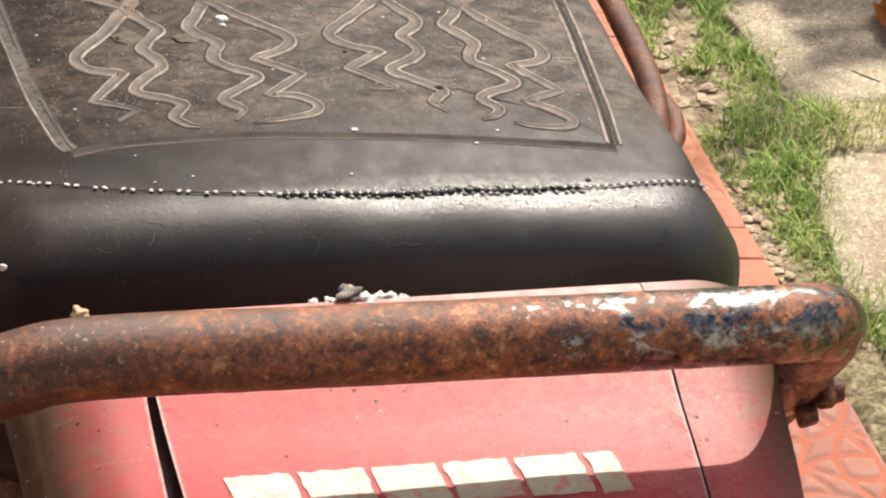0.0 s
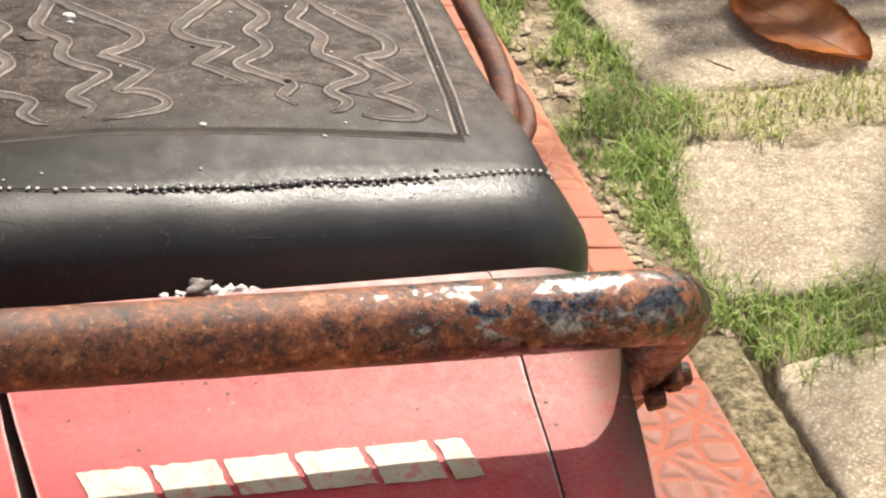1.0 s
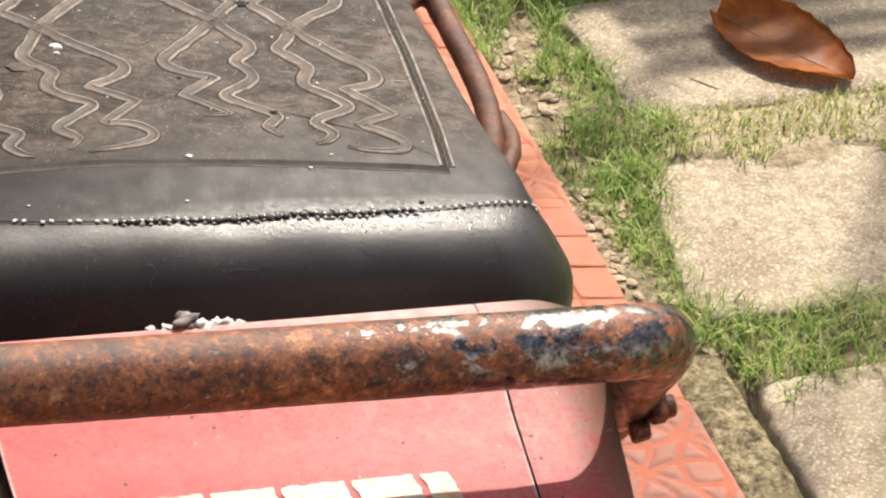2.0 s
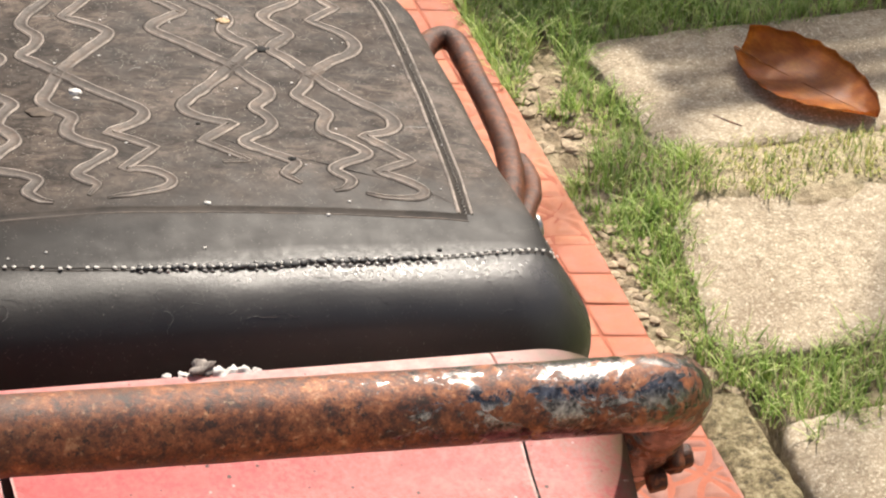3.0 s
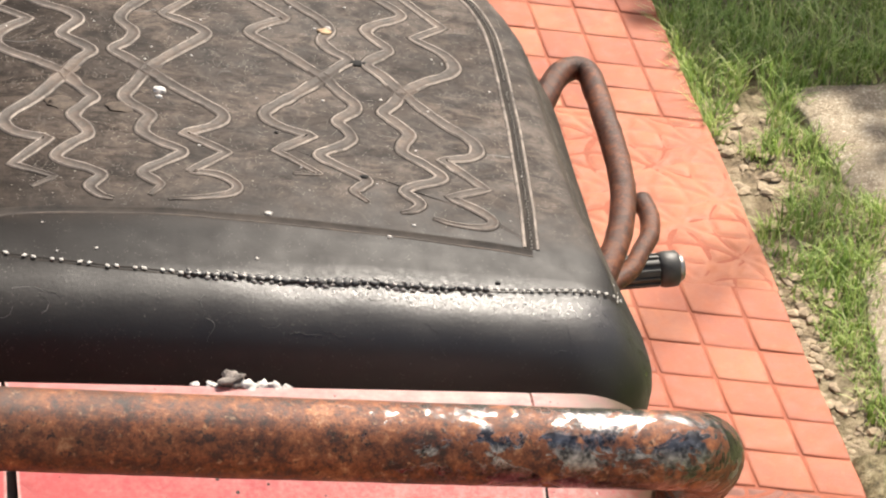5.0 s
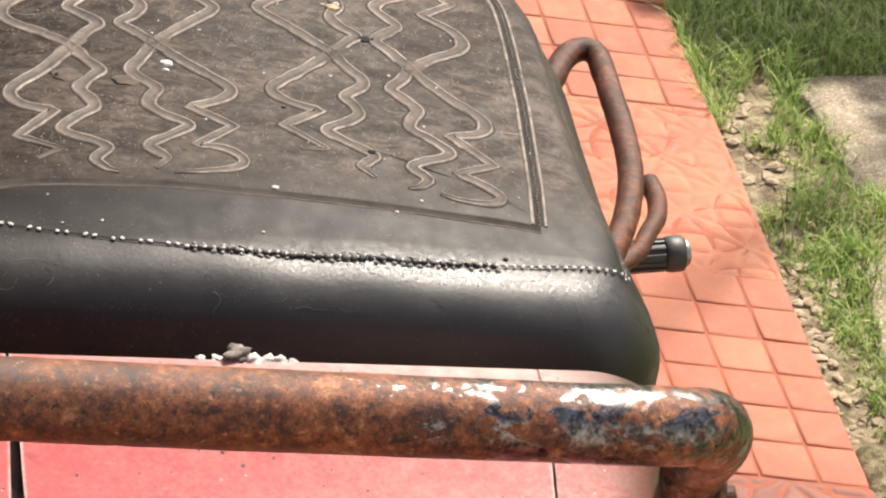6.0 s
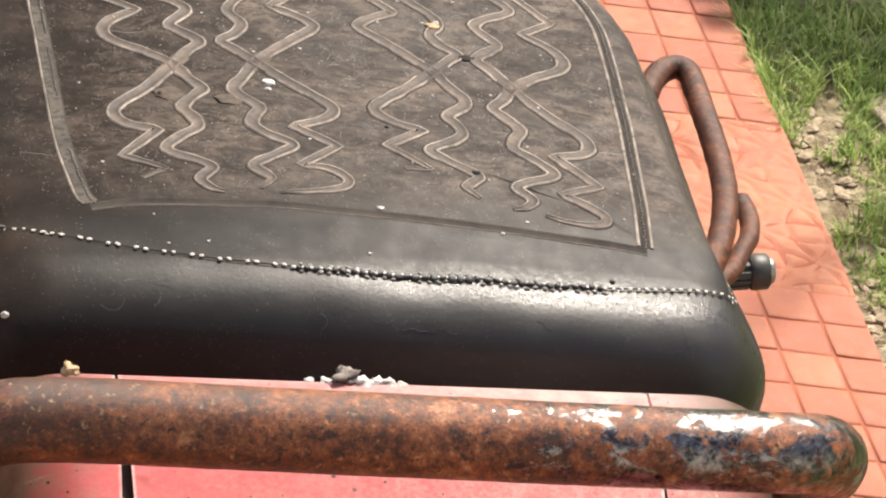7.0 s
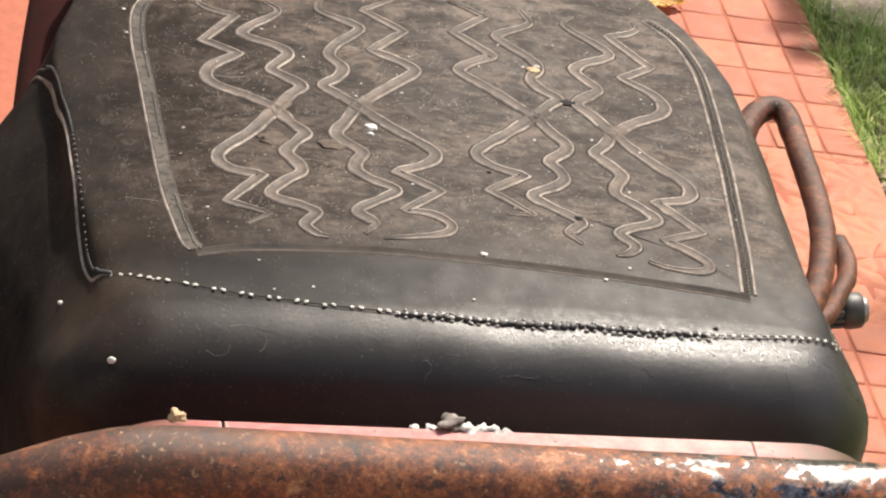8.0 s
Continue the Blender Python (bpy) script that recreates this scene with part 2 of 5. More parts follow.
def m_paving(name="red_paving", dark=(0.24, 0.055, 0.026), light=(0.35, 0.096, 0.045)):
    n = Nodes(name)
    tex = n.tree.nodes.new("ShaderNodeNewGeometry").outputs["Position"]
    big, mid, fine = n.noise(7, 5, 0.6, tex), n.noise(60, 7, 0.7, tex), n.noise(700, 4, 0.7, tex)
    rnd = n.tree.nodes.new("ShaderNodeObjectInfo").outputs["Random"]
    col = n.ramp(n.math("ADD", big, n.grey(rnd, 0, 1, -0.07, 0.07)), (0.3, dark), (0.7, light))
    col = n.mix(n.grey(mid, 0.4, 0.75, 0.0, 0.45), col, tuple(c * 1.15 + 0.012 for c in light))
    col = n.mix(n.math("MULTIPLY", n.grey(rnd, 0.55, 1.0, 0.1, 0.75), n.grey(big, 0.3, 0.6, 0.2, 1.0)), col, (0.415, 0.18, 0.084))
    col = n.mix(n.grey(n.noise(24, 9, 0.75, tex, 0.6), 0.5, 0.68, 0.0, 0.6), col, (0.25, 0.082, 0.052))
    col = n.mix(n.grey(n.noise(95, 8, 0.78, tex, 0.4), 0.55, 0.68, 0.0, 0.5), col, (0.41, 0.155, 0.082))
    col = n.mix(n.math("MULTIPLY", n.math("LESS_THAN", fine, 0.36), 0.5), col, (0.3, 0.11, 0.07))
    nor = n.bump(mid, 0.25, 0.002)
    nor = n.bump(fine, 0.35, 0.0006, nor)
    return n.done(col, n.grey(mid, 0.3, 0.7, 0.6, 0.85), 0.0, nor)


def m_plain(name, lo, hi, scale=40, rough=0.8, bump=0.4, dist=0.002, metal=0.0, geo=False, spec=0.5):
    n = Nodes(name)
    co = n.tree.nodes.new("ShaderNodeNewGeometry").outputs["Position"] if geo else n.coords()
    a, b = n.noise(scale, 6, 0.65, co), n.noise(scale * 9, 5, 0.7, co)
    col = n.mix(n.grey(b, 0.35, 0.7, 0.0, 0.6), n.ramp(a, (0.32, lo), (0.68, hi)), n.ramp(b, (0.3, lo), (0.7, hi)))
    nor = n.bump(a, bump, dist)
    nor = n.bump(b, bump, dist * 0.3, nor)
    return n.done(col, rough, metal, nor, spec)


def m_stone():
    n = Nodes("sandy_flagstone")
    co = n.tree.nodes.new("ShaderNodeNewGeometry").outputs["Position"]
    big, mid, fine = n.noise(9, 5, 0.6, co), n.noise(62, 9, 0.76, co, 0.5), n.noise(300, 5, 0.75, co)
    col = n.ramp(mid, (0.34, (0.2, 0.155, 0.105)), (0.48, (0.335, 0.272, 0.186)), (0.66, (0.46, 0.39, 0.29)))
    col = n.mix(n.grey(big, 0.47, 0.62, 0.0, 0.6), col, (0.2, 0.15, 0.095))
    col = n.mix(n.grey(fine, 0.36, 0.46, 0.6, 0.0), col, (0.14, 0.1, 0.06))
    col = n.mix(n.grey(fine, 0.55, 0.62, 0.0, 0.75), col, (0.72, 0.64, 0.5))
    nor = n.bump(mid, 0.75, 0.005)
    nor = n.bump(fine, 0.6, 0.0016, nor)
    return n.done(col, 0.88, 0.0, nor)


def m_soil():
    n = Nodes("soil")
    co = n.tree.nodes.new("ShaderNodeNewGeometry").outputs["Position"]
    big, mid, fine = n.noise(6, 5, 0.6, co), n.noise(45, 7, 0.7, co), n.noise(300, 5, 0.7, co)
    col = n.ramp(mid, (0.32, (0.05, 0.036, 0.021)), (0.48, (0.22, 0.165, 0.1)), (0.66, (0.46, 0.375, 0.25)))
    col = n.mix(n.grey(big, 0.45, 0.65, 0.0, 0.6), col, (0.09, 0.1, 0.035))
    x, y, z = separate(n, co)
    dry = n.math("MULTIPLY", n.math("MULTIPLY", n.grey(x, 0.17, 0.22), n.grey(x, 0.9, 0.8)), n.math("MULTIPLY", n.grey(y, 0.12, 0.16), n.grey(y, 0.28, 0.24)))
    col = n.mix(n.math("MULTIPLY", dry, n.grey(mid, 0.35, 0.6, 0.4, 1.0)), col, n.ramp(fine, (0.35, (0.22, 0.175, 0.1)), (0.65, (0.55, 0.47, 0.31))))
    # short turf on the open lawn round about
    lawn = n.math("MAXIMUM", n.math("MAXIMUM", n.grey(x, 0.75, 1.2), n.grey(x, -2.1, -2.3)), n.math("MAXIMUM", n.grey(y, 1.0, 1.5), n.grey(y, -0.6, -1.0)))
    turf = n.ramp(n.math("ADD", n.math("MULTIPLY", mid, 0.6), n.math("MULTIPLY", fine, 0.4)), (0.35, (0.045, 0.05, 0.018)), (0.52, (0.11, 0.125, 0.045)), (0.68, (0.24, 0.23, 0.1)))
    col = n.mix(n.math("MULTIPLY", lawn, n.grey(big, 0.3, 0.5, 0.7, 1.0)), col, turf)
    nor = n.bump(mid, 0.8, 0.012)
    nor = n.bump(fine, 0.6, 0.003, nor)
    return n.done(col, 0.95, 0.0, nor)


def m_grass():
    n = Nodes("grass_blade")
    g = n.tree.nodes.new("ShaderNodeNewGeometry")
    isl = g.outputs["Random Per Island"]
    patch = n.noise(11, 4, 0.6, g.outputs["Position"])
    v = n.math("ADD", n.math("MULTIPLY", isl, 0.6), n.math("MULTIPLY", patch, 0.5))
    col = n.ramp(v, (0.2, (0.13, 0.215, 0.042)), (0.45, (0.27, 0.39, 0.09)), (0.72, (0.42, 0.5, 0.17)), (0.92, (0.6, 0.57, 0.33)))
    x, y, z = separate(n, g.outputs["Position"])
    dry = n.math("MULTIPLY", n.grey(x, 0.17, 0.22), n.math("MULTIPLY", n.grey(y, 0.12, 0.16), n.grey(y, 0.28, 0.24)))
    col = n.mix(n.math("MULTIPLY", dry, n.grey(isl, 0.2, 0.7, 0.2, 0.85)), col, (0.52, 0.47, 0.2))
    n.done(col, 0.45, 0.0)
    t = n.node("ShaderNodeBsdfTranslucent")
    n.link(col, t.inputs["Color"])
    mix = n.node("ShaderNodeMixShader", Fac=0.35)
    n.link(n.bsdf.outputs[0], mix.inputs[1])
    n.link(t.outputs[0], mix.inputs[2])
    n.link(mix.outputs[0], n.tree.nodes["Material Output"].inputs["Surface"])
    return n.mat


def m_leaf():
    n = Nodes("dead_leaf")
    co = n.coords()
    a, b = n.noise(30, 6, 0.6, co), n.noise(220, 6, 0.7, n.coords("Object", (0.3, 2.5, 1)))
    col = n.ramp(a, (0.3, (0.24, 0.062, 0.014)), (0.55, (0.45, 0.15, 0.024)), (0.8, (0.7, 0.31, 0.05)))
    col = n.mix(n.grey(b, 0.45, 0.7, 0.0, 0.4), col, (0.14, 0.045, 0.02))
    n.done(col, 0.42, 0.0, n.bump(b, 0.4, 0.001))
    t = n.node("ShaderNodeBsdfTranslucent")
    n.link(col, t.inputs["Color"])
    mix = n.node("ShaderNodeMixShader", Fac=0.3)
    n.link(n.bsdf.outputs[0], mix.inputs[1])
    n.link(t.outputs[0], mix.inputs[2])
    n.link(mix.outputs[0], n.tree.nodes["Material Output"].inputs["Surface"])
    return n.mat


VINYL, LINE, RIM, STRIP, GROOVE_SHADE = m_vinyl(), m_line(), m_rim(), m_strip(), m_groove_shade()
RUST_RAIL, RUST = m_rust("rusty_chrome", True), m_rust("rusty_steel")
RED = m_red()
PAVING, STONE, SOIL, GRASS, LEAF = m_paving(), m_stone(), m_soil(), m_grass(), m_leaf()
PAVING_OLD = m_paving("worn_red_paving", (0.15, 0.046, 0.03), (0.225, 0.08, 0.053))
JOINT = m_plain("paving_bed", (0.24, 0.068, 0.037), (0.33, 0.1, 0.054), 60, 0.9, 0.4, 0.002, geo=True)
def m_kerb():
    n = Nodes("mossy_concrete")
    co = n.tree.nodes.new("ShaderNodeNewGeometry").outputs["Position"]
    big, mid, fine = n.noise(22, 6, 0.65, co), n.noise(110, 9, 0.75, co), n.noise(420, 6, 0.75, co)
    col = n.ramp(mid, (0.36, (0.045, 0.037, 0.02)), (0.46, (0.19, 0.15, 0.075)), (0.54, (0.36, 0.295, 0.165)), (0.64, (0.56, 0.48, 0.31)))
    col = n.mix(n.grey(big, 0.5, 0.66, 0.0, 0.65), col, (0.13, 0.115, 0.045))
    col = n.mix(n.grey(fine, 0.45, 0.36, 0.0, 0.7), col, (0.06, 0.045, 0.025))
    nor = n.bump(mid, 1.0, 0.008)
    return n.done(col, 0.92, 0.0, n.bump(fine, 0.8, 0.002, nor))


KERB = m_kerb()
THREAD = m_plain("pale_thread", (0.3, 0.285, 0.26), (0.6, 0.58, 0.54), 300, 0.7, 0.3, 0.0004)
RUBBER = m_plain("black_rubber", (0.016, 0.016, 0.015), (0.05, 0.048, 0.043), 120, 0.5, 0.3, 0.0006)
STEEL = m_plain("dull_steel", (0.2, 0.19, 0.18), (0.42, 0.4, 0.38), 160, 0.4, 0.2, 0.0004, 0.9)
def m_print():
    n = Nodes("worn_cream_print")
    a, b = n.noise(60, 5, 0.6), n.noise(210, 9, 0.75)
    col = n.ramp(a, (0.3, (0.24, 0.2, 0.12)), (0.7, (0.36, 0.325, 0.24)))
    col = n.mix(n.grey(b, 0.525, 0.56, 0.0, 0.9), col, (0.34, 0.1, 0.07))
    col = n.mix(n.grey(n.noise(90, 8, 0.7), 0.55, 0.64, 0.0, 0.7), col, (0.36, 0.25, 0.09))
    return n.done(col, 0.5, 0.0, n.bump(b, 0.2, 0.0004))


CREAM = m_print()
BLACKP = m_plain("black_plastic", (0.012, 0.012, 0.012), (0.03, 0.029, 0.028), 90, 0.45, 0.2, 0.0006)
DEBRIS = m_plain("grey_crumbs", (0.28, 0.25, 0.22), (0.75, 0.73, 0.7), 350, 0.9, 0.6, 0.001)
DUST = m_plain("dark_fluff", (0.06, 0.05, 0.045), (0.3, 0.26, 0.23), 500, 0.95, 0.6, 0.001)
HUSK = m_plain("tan_husk", (0.16, 0.075, 0.03), (0.6, 0.44, 0.25), 260, 0.7, 0.5, 0.0008)


# ---- helpers of this scene ----
def mesh_ob(name, bm, material, parent=None, label="", smooth=True):
    me = bpy.data.meshes.new(name)
    bm.normal_update()
    bm.to_mesh(me)
    bm.free()
    for m in material if isinstance(material, tuple) else (material,):
        me.materials.append(m)
    if smooth:
        me.shade_smooth()
    ob = new(name, me)
    ob.parent = parent
    if label:
        ob["label"] = label
    return ob


def part(name, bm, material, parent, label="", smooth=True):
    return mesh_ob(name, bm, material, parent, label, smooth)


def rings(bm, loops, closed=True, caps=False):
    """Skins a list of point loops of equal length."""
    vs = [[bm.verts.new(p) for p in loop] for loop in loops]
    n = len(loops[0])
    for a, b in zip(vs, vs[1:]):
        for i in range(n if closed else n - 1):
            j = (i + 1) % n
            bm.faces.new((a[i], a[j], b[j], b[i]))
    if caps:
        bm.faces.new(vs[0][::-1])
        bm.faces.new(vs[-1])
    return vs


def smooth_path(points, per=8):
    """Catmull-Rom through the points."""
    p = [Vector(q) for q in points]
    p = [p[0] * 2 - p[1]] + p + [p[-1] * 2 - p[-2]]
    out = []
    for a, b, c, d in zip(p, p[1:], p[2:], p[3:]):
        for k in range(per):
            t = k / per
            out.append(0.5 * ((2 * b) + (c - a) * t + (2 * a - 5 * b + 4 * c - d) * t * t + (3 * b - a - 3 * c + d) * t**3))
    return out + [p[-2]]


def tube(bm, path, radius, sides=20, wobble=0.0, caps=True):
    loops = []
    up = Vector((0, 0, 1))
    side = None
    for i, p in enumerate(path):
        d = (path[min(i + 1, len(path) - 1)] - path[max(i - 1, 0)]).normalized()
        if side is None:
            side = d.cross(up if abs(d.z) < 0.9 else Vector((1, 0, 0))).normalized()
        side = (side - d * side.dot(d)).normalized()
        other = d.cross(side)
        r = radius(i / (len(path) - 1)) if callable(radius) else radius
        loop = []
        for k in range(sides):
            a = 2 * math.pi * k / sides
            q = p + (side * math.cos(a) + other * math.sin(a)) * r
            if wobble:
                q += (q - p).normalized() * wobble * noise.noise(q * 160)
            loop.append(q)
        loops.append(loop)
    rings(bm, loops, True, caps)


def box(bm, lo, hi, bevel=0.0, m=None):
    made = bmesh.ops.create_cube(bm, size=1.0)["verts"]
    lo, hi = Vector(lo), Vector(hi)
    for v in made:
        v.co = (lo + hi) / 2 + Vector(a * b for a, b in zip(v.co, hi - lo))
        if m is not None:
            v.co = m @ v.co
    if bevel:
        edges = list({e for v in made for e in v.link_edges})
        bmesh.ops.bevel(bm, geom=edges, offset=bevel, segments=2, affect="EDGES", profile=0.6)


# ---- ground ----
EDGE = 0.043
bm = bmesh.new()
N = 90
xs = [EDGE - 0.005 + (i / N) ** 1.6 * 1.4 for i in range(N + 1)]
ys = [-0.9 + 2.6 * j / 150 for j in range(151)]


def trodden(x, y):
    """1 where soil fills the gap between two slabs up to their level."""
    return float(np.interp(x, (0.1, 0.17), (0, 1)) * np.interp(y, (0.1, 0.15, 0.22, 0.25), (0, 1, 1, 0)))


def soil_z(x, y):
    fill = trodden(x, y)
    return min(-0.0195 + 0.0075 * fill, -0.027 + 0.013 * fill + 0.012 * noise.noise(Vector((x * 9, y * 9, 0))) + 0.006 * noise.noise(Vector((x * 40, y * 40, 3))))


grid_v = [[bm.verts.new((x, y, soil_z(x, y))) for y in ys] for x in xs]
for i in range(N):
    for j in range(150):
        bm.faces.new((grid_v[i][j], grid_v[i + 1][j], grid_v[i + 1][j + 1], grid_v[i][j + 1]))
far = [bm.verts.new(p) for p in ((-400, -400, -0.06), (400, -400, -0.06), (400, 400, -0.06), (-400, 400, -0.06))]
for row in grid_v:
    for v in row:
        if 0.095 < v.co.x < 0.12 and v.co.y < -0.13:
            v.co.z -= 0.04
for i, row in enumerate(grid_v):
    for j, v in enumerate(row):
        if i == N or j in (0, 150):
            v.co.z = -0.064
bm.faces.new(far)
tagged(mesh_ob("ground", bm, SOIL), "brown soil of the garden with moss and grit", "ground", kind="structure")

bm = bmesh.new()
box(bm, (-2.2, -4.0, -0.12), (EDGE - 0.003, 6.0, -0.0014), 0.001)
pavement = tagged(mesh_ob("pavement", bm, JOINT, smooth=False), "red concrete paving path with moulded square and ring pattern", "path", kind="structure")


# unseen wall behind the camera, added for the seat's roll to reflect
bm = bmesh.new()
box(bm, (-6, -4.4, -0.1), (6, -4.15, 2.7), 0.01)
tagged(mesh_ob("wall_south", bm, m_plain("wall_plaster", (0.4, 0.39, 0.375), (0.52, 0.505, 0.485), 5, 0.9, 0.3, 0.004), smooth=False), "plain weathered plaster garden wall", "wall", kind="structure")


def flagstone(name, cx, cy, sx, sy, turn, seed, label, skew=0.0):
    """A worn slab with an uneven outline and a rounded rim."""
    bm = bmesh.new()
    n = 72
    loops = []
    for inset, z in ((0.0, -0.06), (0.0, -0.02), (0.0018, -0.0138), (0.005, -0.0105), (0.02, -0.0095), (0.06, -0.009)):
        loop = []
        for k in range(n):
            a = 2 * math.pi * k / n
            c, s = math.cos(a), math.sin(a)
            e = 0.24
            x = (sx - inset) * math.copysign(abs(c) ** e, c)
            y = (sy - inset) * math.copysign(abs(s) ** e, s)
            w = 1 + 0.05 * noise.noise(Vector((c * 2.2, s * 2.2, seed))) + 0.022 * noise.noise(Vector((c * 9, s * 9, seed))) + 0.016 * noise.noise(Vector((c * 26, s * 26, seed)))
            loop.append(Vector((x * w + skew * y, y * w, z + 0.002 * noise.noise(Vector((x * 30, y * 30, seed))))))
        loops.append(loop)
    vs = rings(bm, loops)
    mid = bm.verts.new((0, 0, -0.009))
    for k in range(n):
        bm.faces.new((vs[-1][k], vs[-1][(k + 1) % n], mid))
    ob = mesh_ob(name, bm, STONE)
    ob.matrix_basis = pose(cx, cy + 0.005, -0.0075, 0, 0, turn)
    return tagged(ob, label, "flagstone", "flagstones in the grass")


flagstone("flagstone", 0.385, 0.341, 0.235, 0.114, 1, 1.3, "sandy flagstone, half shaded, with a dead leaf on it")
flagstone("flagstone", 0.246, 0.032, 0.13, 0.123, 0, 4.1, "pale sandy flagstone with a worn grainy face", 0.17)
flagstone("flagstone", 0.283, -0.33, 0.175, 0.157, 0, 7.7, "pale sandy flagstone beside the mossy kerb")
flagstone("flagstone", 0.30, 0.80, 0.25, 0.165, 6, 9.2, "shaded grey flagstone beyond the grass")

# ---- motorcycle ----
bike = new("motorcycle")
tagged(bike, "old motorcycle with black seat, rusty rail and red tail", "motorcycle")
bike.matrix_basis = pose(-0.6213, -1.0525, 0.003, 0, 5.0, 0)


def half_width(y, side=1):
    """Half the seat's width at its upper edge, along its length; the side towards the stand bulges more."""
    if side > 0:
        return float(np.interp(y, (0, 0.03, 0.06, 0.116, 0.151, 0.17, 0.19, 0.21, 0.228, 0.26, 0.3, 0.36), (0.129, 0.1265, 0.1262, 0.1285, 0.13, 0.1275, 0.122, 0.114, 0.106, 0.094, 0.085, 0.08)))
    return float(np.interp(y, (0, 0.06, 0.1, 0.118, 0.135, 0.153, 0.174, 0.2, 0.23, 0.28, 0.36), (0.129, 0.1305, 0.1335, 0.1362, 0.1378, 0.1362, 0.1315, 0.127, 0.121, 0.112, 0.1)))


def flare(y, z):
    """How far the bulging side spreads below the upper edge."""
    return 0.5 * min(max(0.0, 0.832 - z), 0.09) * min(1.0, max(0.0, (y - 0.01) / 0.08)) * min(1.0, max(0.0, (0.16 - y) / 0.045))


# width added, rear end, height of the seat's rings from the base up to the seam and the top
LEVELS = ((-0.04, 0.0, 0.7), (-0.002, -0.02, 0.733), (0.009, -0.03, 0.755), (0.009, -0.035, 0.775), (0.0068, -0.041, 0.795), (0.002, -0.0425, 0.811), (-0.0025, -0.0418, 0.819), (-0.0075, -0.0395, 0.8258), (-0.0115, -0.0355, 0.8312), (-0.0145, -0.029, 0.8355),
          (-0.0157, -0.0225, 0.8382), (-0.017, -0.0165, 0.8402), (-0.0185, -0.0105, 0.8415), (-0.0215, -0.003, 0.8425), (-0.029, 0.007, 0.8432), (-0.04, 0.018, 0.8436))
LEVELS = [tuple(p) for p in smooth_path(LEVELS, 2)]


def seat_drop(y):
    return 0.055 * max(y - 0.02, 0) + 0.25 * max(y - 0.24, 0) ** 1.5


def seat_crown(x):
    return 0.0035 * max(0, 1 - (x / 0.12) ** 2)


def seat_loop(add, rear, z, n_side=46, n_corner=14, n_rear=40):
    r = float(np.interp(z, (0.79, 0.842), (0.045, 0.016)))
    w = half_width(0) + add
    y0 = rear + r

    def edge(side):
        out = []
        for i in range(n_side):
            y = 0.46 + (y0 - 0.46) * i / n_side
            # a tighter shoulder on the bulging side
            k = 1 - 0.55 * min(1.0, max(0.0, y / 0.05)) if side < 0 and z > 0.8 and add < 0 else 1.0
            out.append(Vector((half_width(y, side) + add * k, y, 0)))
        for i in range(n_corner):
            a = math.pi / 2 * i / n_corner
            out.append(Vector((half_width(y0, side) + add - r + r * math.cos(a), y0 - r * math.sin(a), 0)))
        return out + [Vector((w - r - (w - r) * i / (n_rear // 2), rear, 0)) for i in range(n_rear // 2 + 1)]

    right = edge(1)
    left = [Vector((-p.x - (flare(p.y, z) if p.y > y0 else 0), p.y, 0)) for p in edge(-1)[:-1]][::-1]
    loop = right + left
    for p in loop:
        p.z = z + (seat_crown(p.x) if z > 0.8 else 0.0) - seat_drop(p.y)
    return loop


bm = bmesh.new()
loops = [seat_loop(*lv) for lv in LEVELS]
for k in (0.8, 0.6, 0.4, 0.2, 0.0):
    inner = []
    for p in loops[len(LEVELS) - 1]:
        x, y = p.x * k, (p.y + (0.06 - p.y) * (1 - k) if p.y < 0.06 else p.y)
        inner.append(Vector((x, y, LEVELS[-1][2] + seat_crown(x) - seat_drop(y))))
    loops.append(inner)
rings(bm, loops, False)
bmesh.ops.remove_doubles(bm, verts=bm.verts, dist=0.00005)
for v in bm.verts:
    v.co += Vector((0, 0, 1)) * 0.0006 * noise.noise(v.co * 45) * (1 if v.co.z > 0.8 else 0)
bmesh.ops.recalc_face_normals(bm, faces=bm.faces)
bm.normal_update()
SEAT_BVH = BVHTree.FromBMesh(bm)
seat = part("seat", bm, VINYL, bike, "worn black vinyl seat with embossed wavy lines, dusty")


def on_seat(x, y, lift=0.0):
    hit, nor, _, _ = SEAT_BVH.ray_cast(Vector((x, y, 1.2)), Vector((0, 0, -1)))
    if hit is None:
        return Vector((x, y, 0.83)), Vector((0, 0, 1))
    if nor.z < 0:
        nor = -nor
    return hit + nor * lift, nor


def ribbon(name, pts, width, mats, profile, parent, label="", taper=False, bare=0.0, slim=0.0):
    """A moulded band laid on the seat along a path in plan. profile: (across, height, material)."""
    bm = bmesh.new()
    rows = []
    for i, p in enumerate(pts):
        d = (pts[min(i + 1, len(pts) - 1)] - pts[max(i - 1, 0)]).normalized()
        s = Vector((-d.y, d.x, 0))
        row = []
        ends = 1.0
        if taper:
            ends = min(1.0, 0.3 + 0.05 * (len(pts) - 1 - i)) * (1.0 - slim * min(1.0, max(0.0, (i - 24) / 20))) * (1 + 0.22 * noise.noise(p * 170))
        for across, h, _ in profile:
            q = p + s * across * width * ends
            row.append(bm.verts.new(on_seat(q.x, q.y, h)[0]))
        rows.append(row)
    for a, b in zip(rows, rows[1:]):
        for k in range(len(profile) - 1):
            f = bm.faces.new((a[k], b[k], b[k + 1], a[k + 1]))
            f.material_index = profile[k][2]
            if bare and (a[k].co - rows[0][k].co).length < bare and profile[k][2] != 1:
                f.material_index = 1
    bmesh.ops.recalc_face_normals(bm, faces=bm.faces)
    return part(name, bm, mats, parent, label)


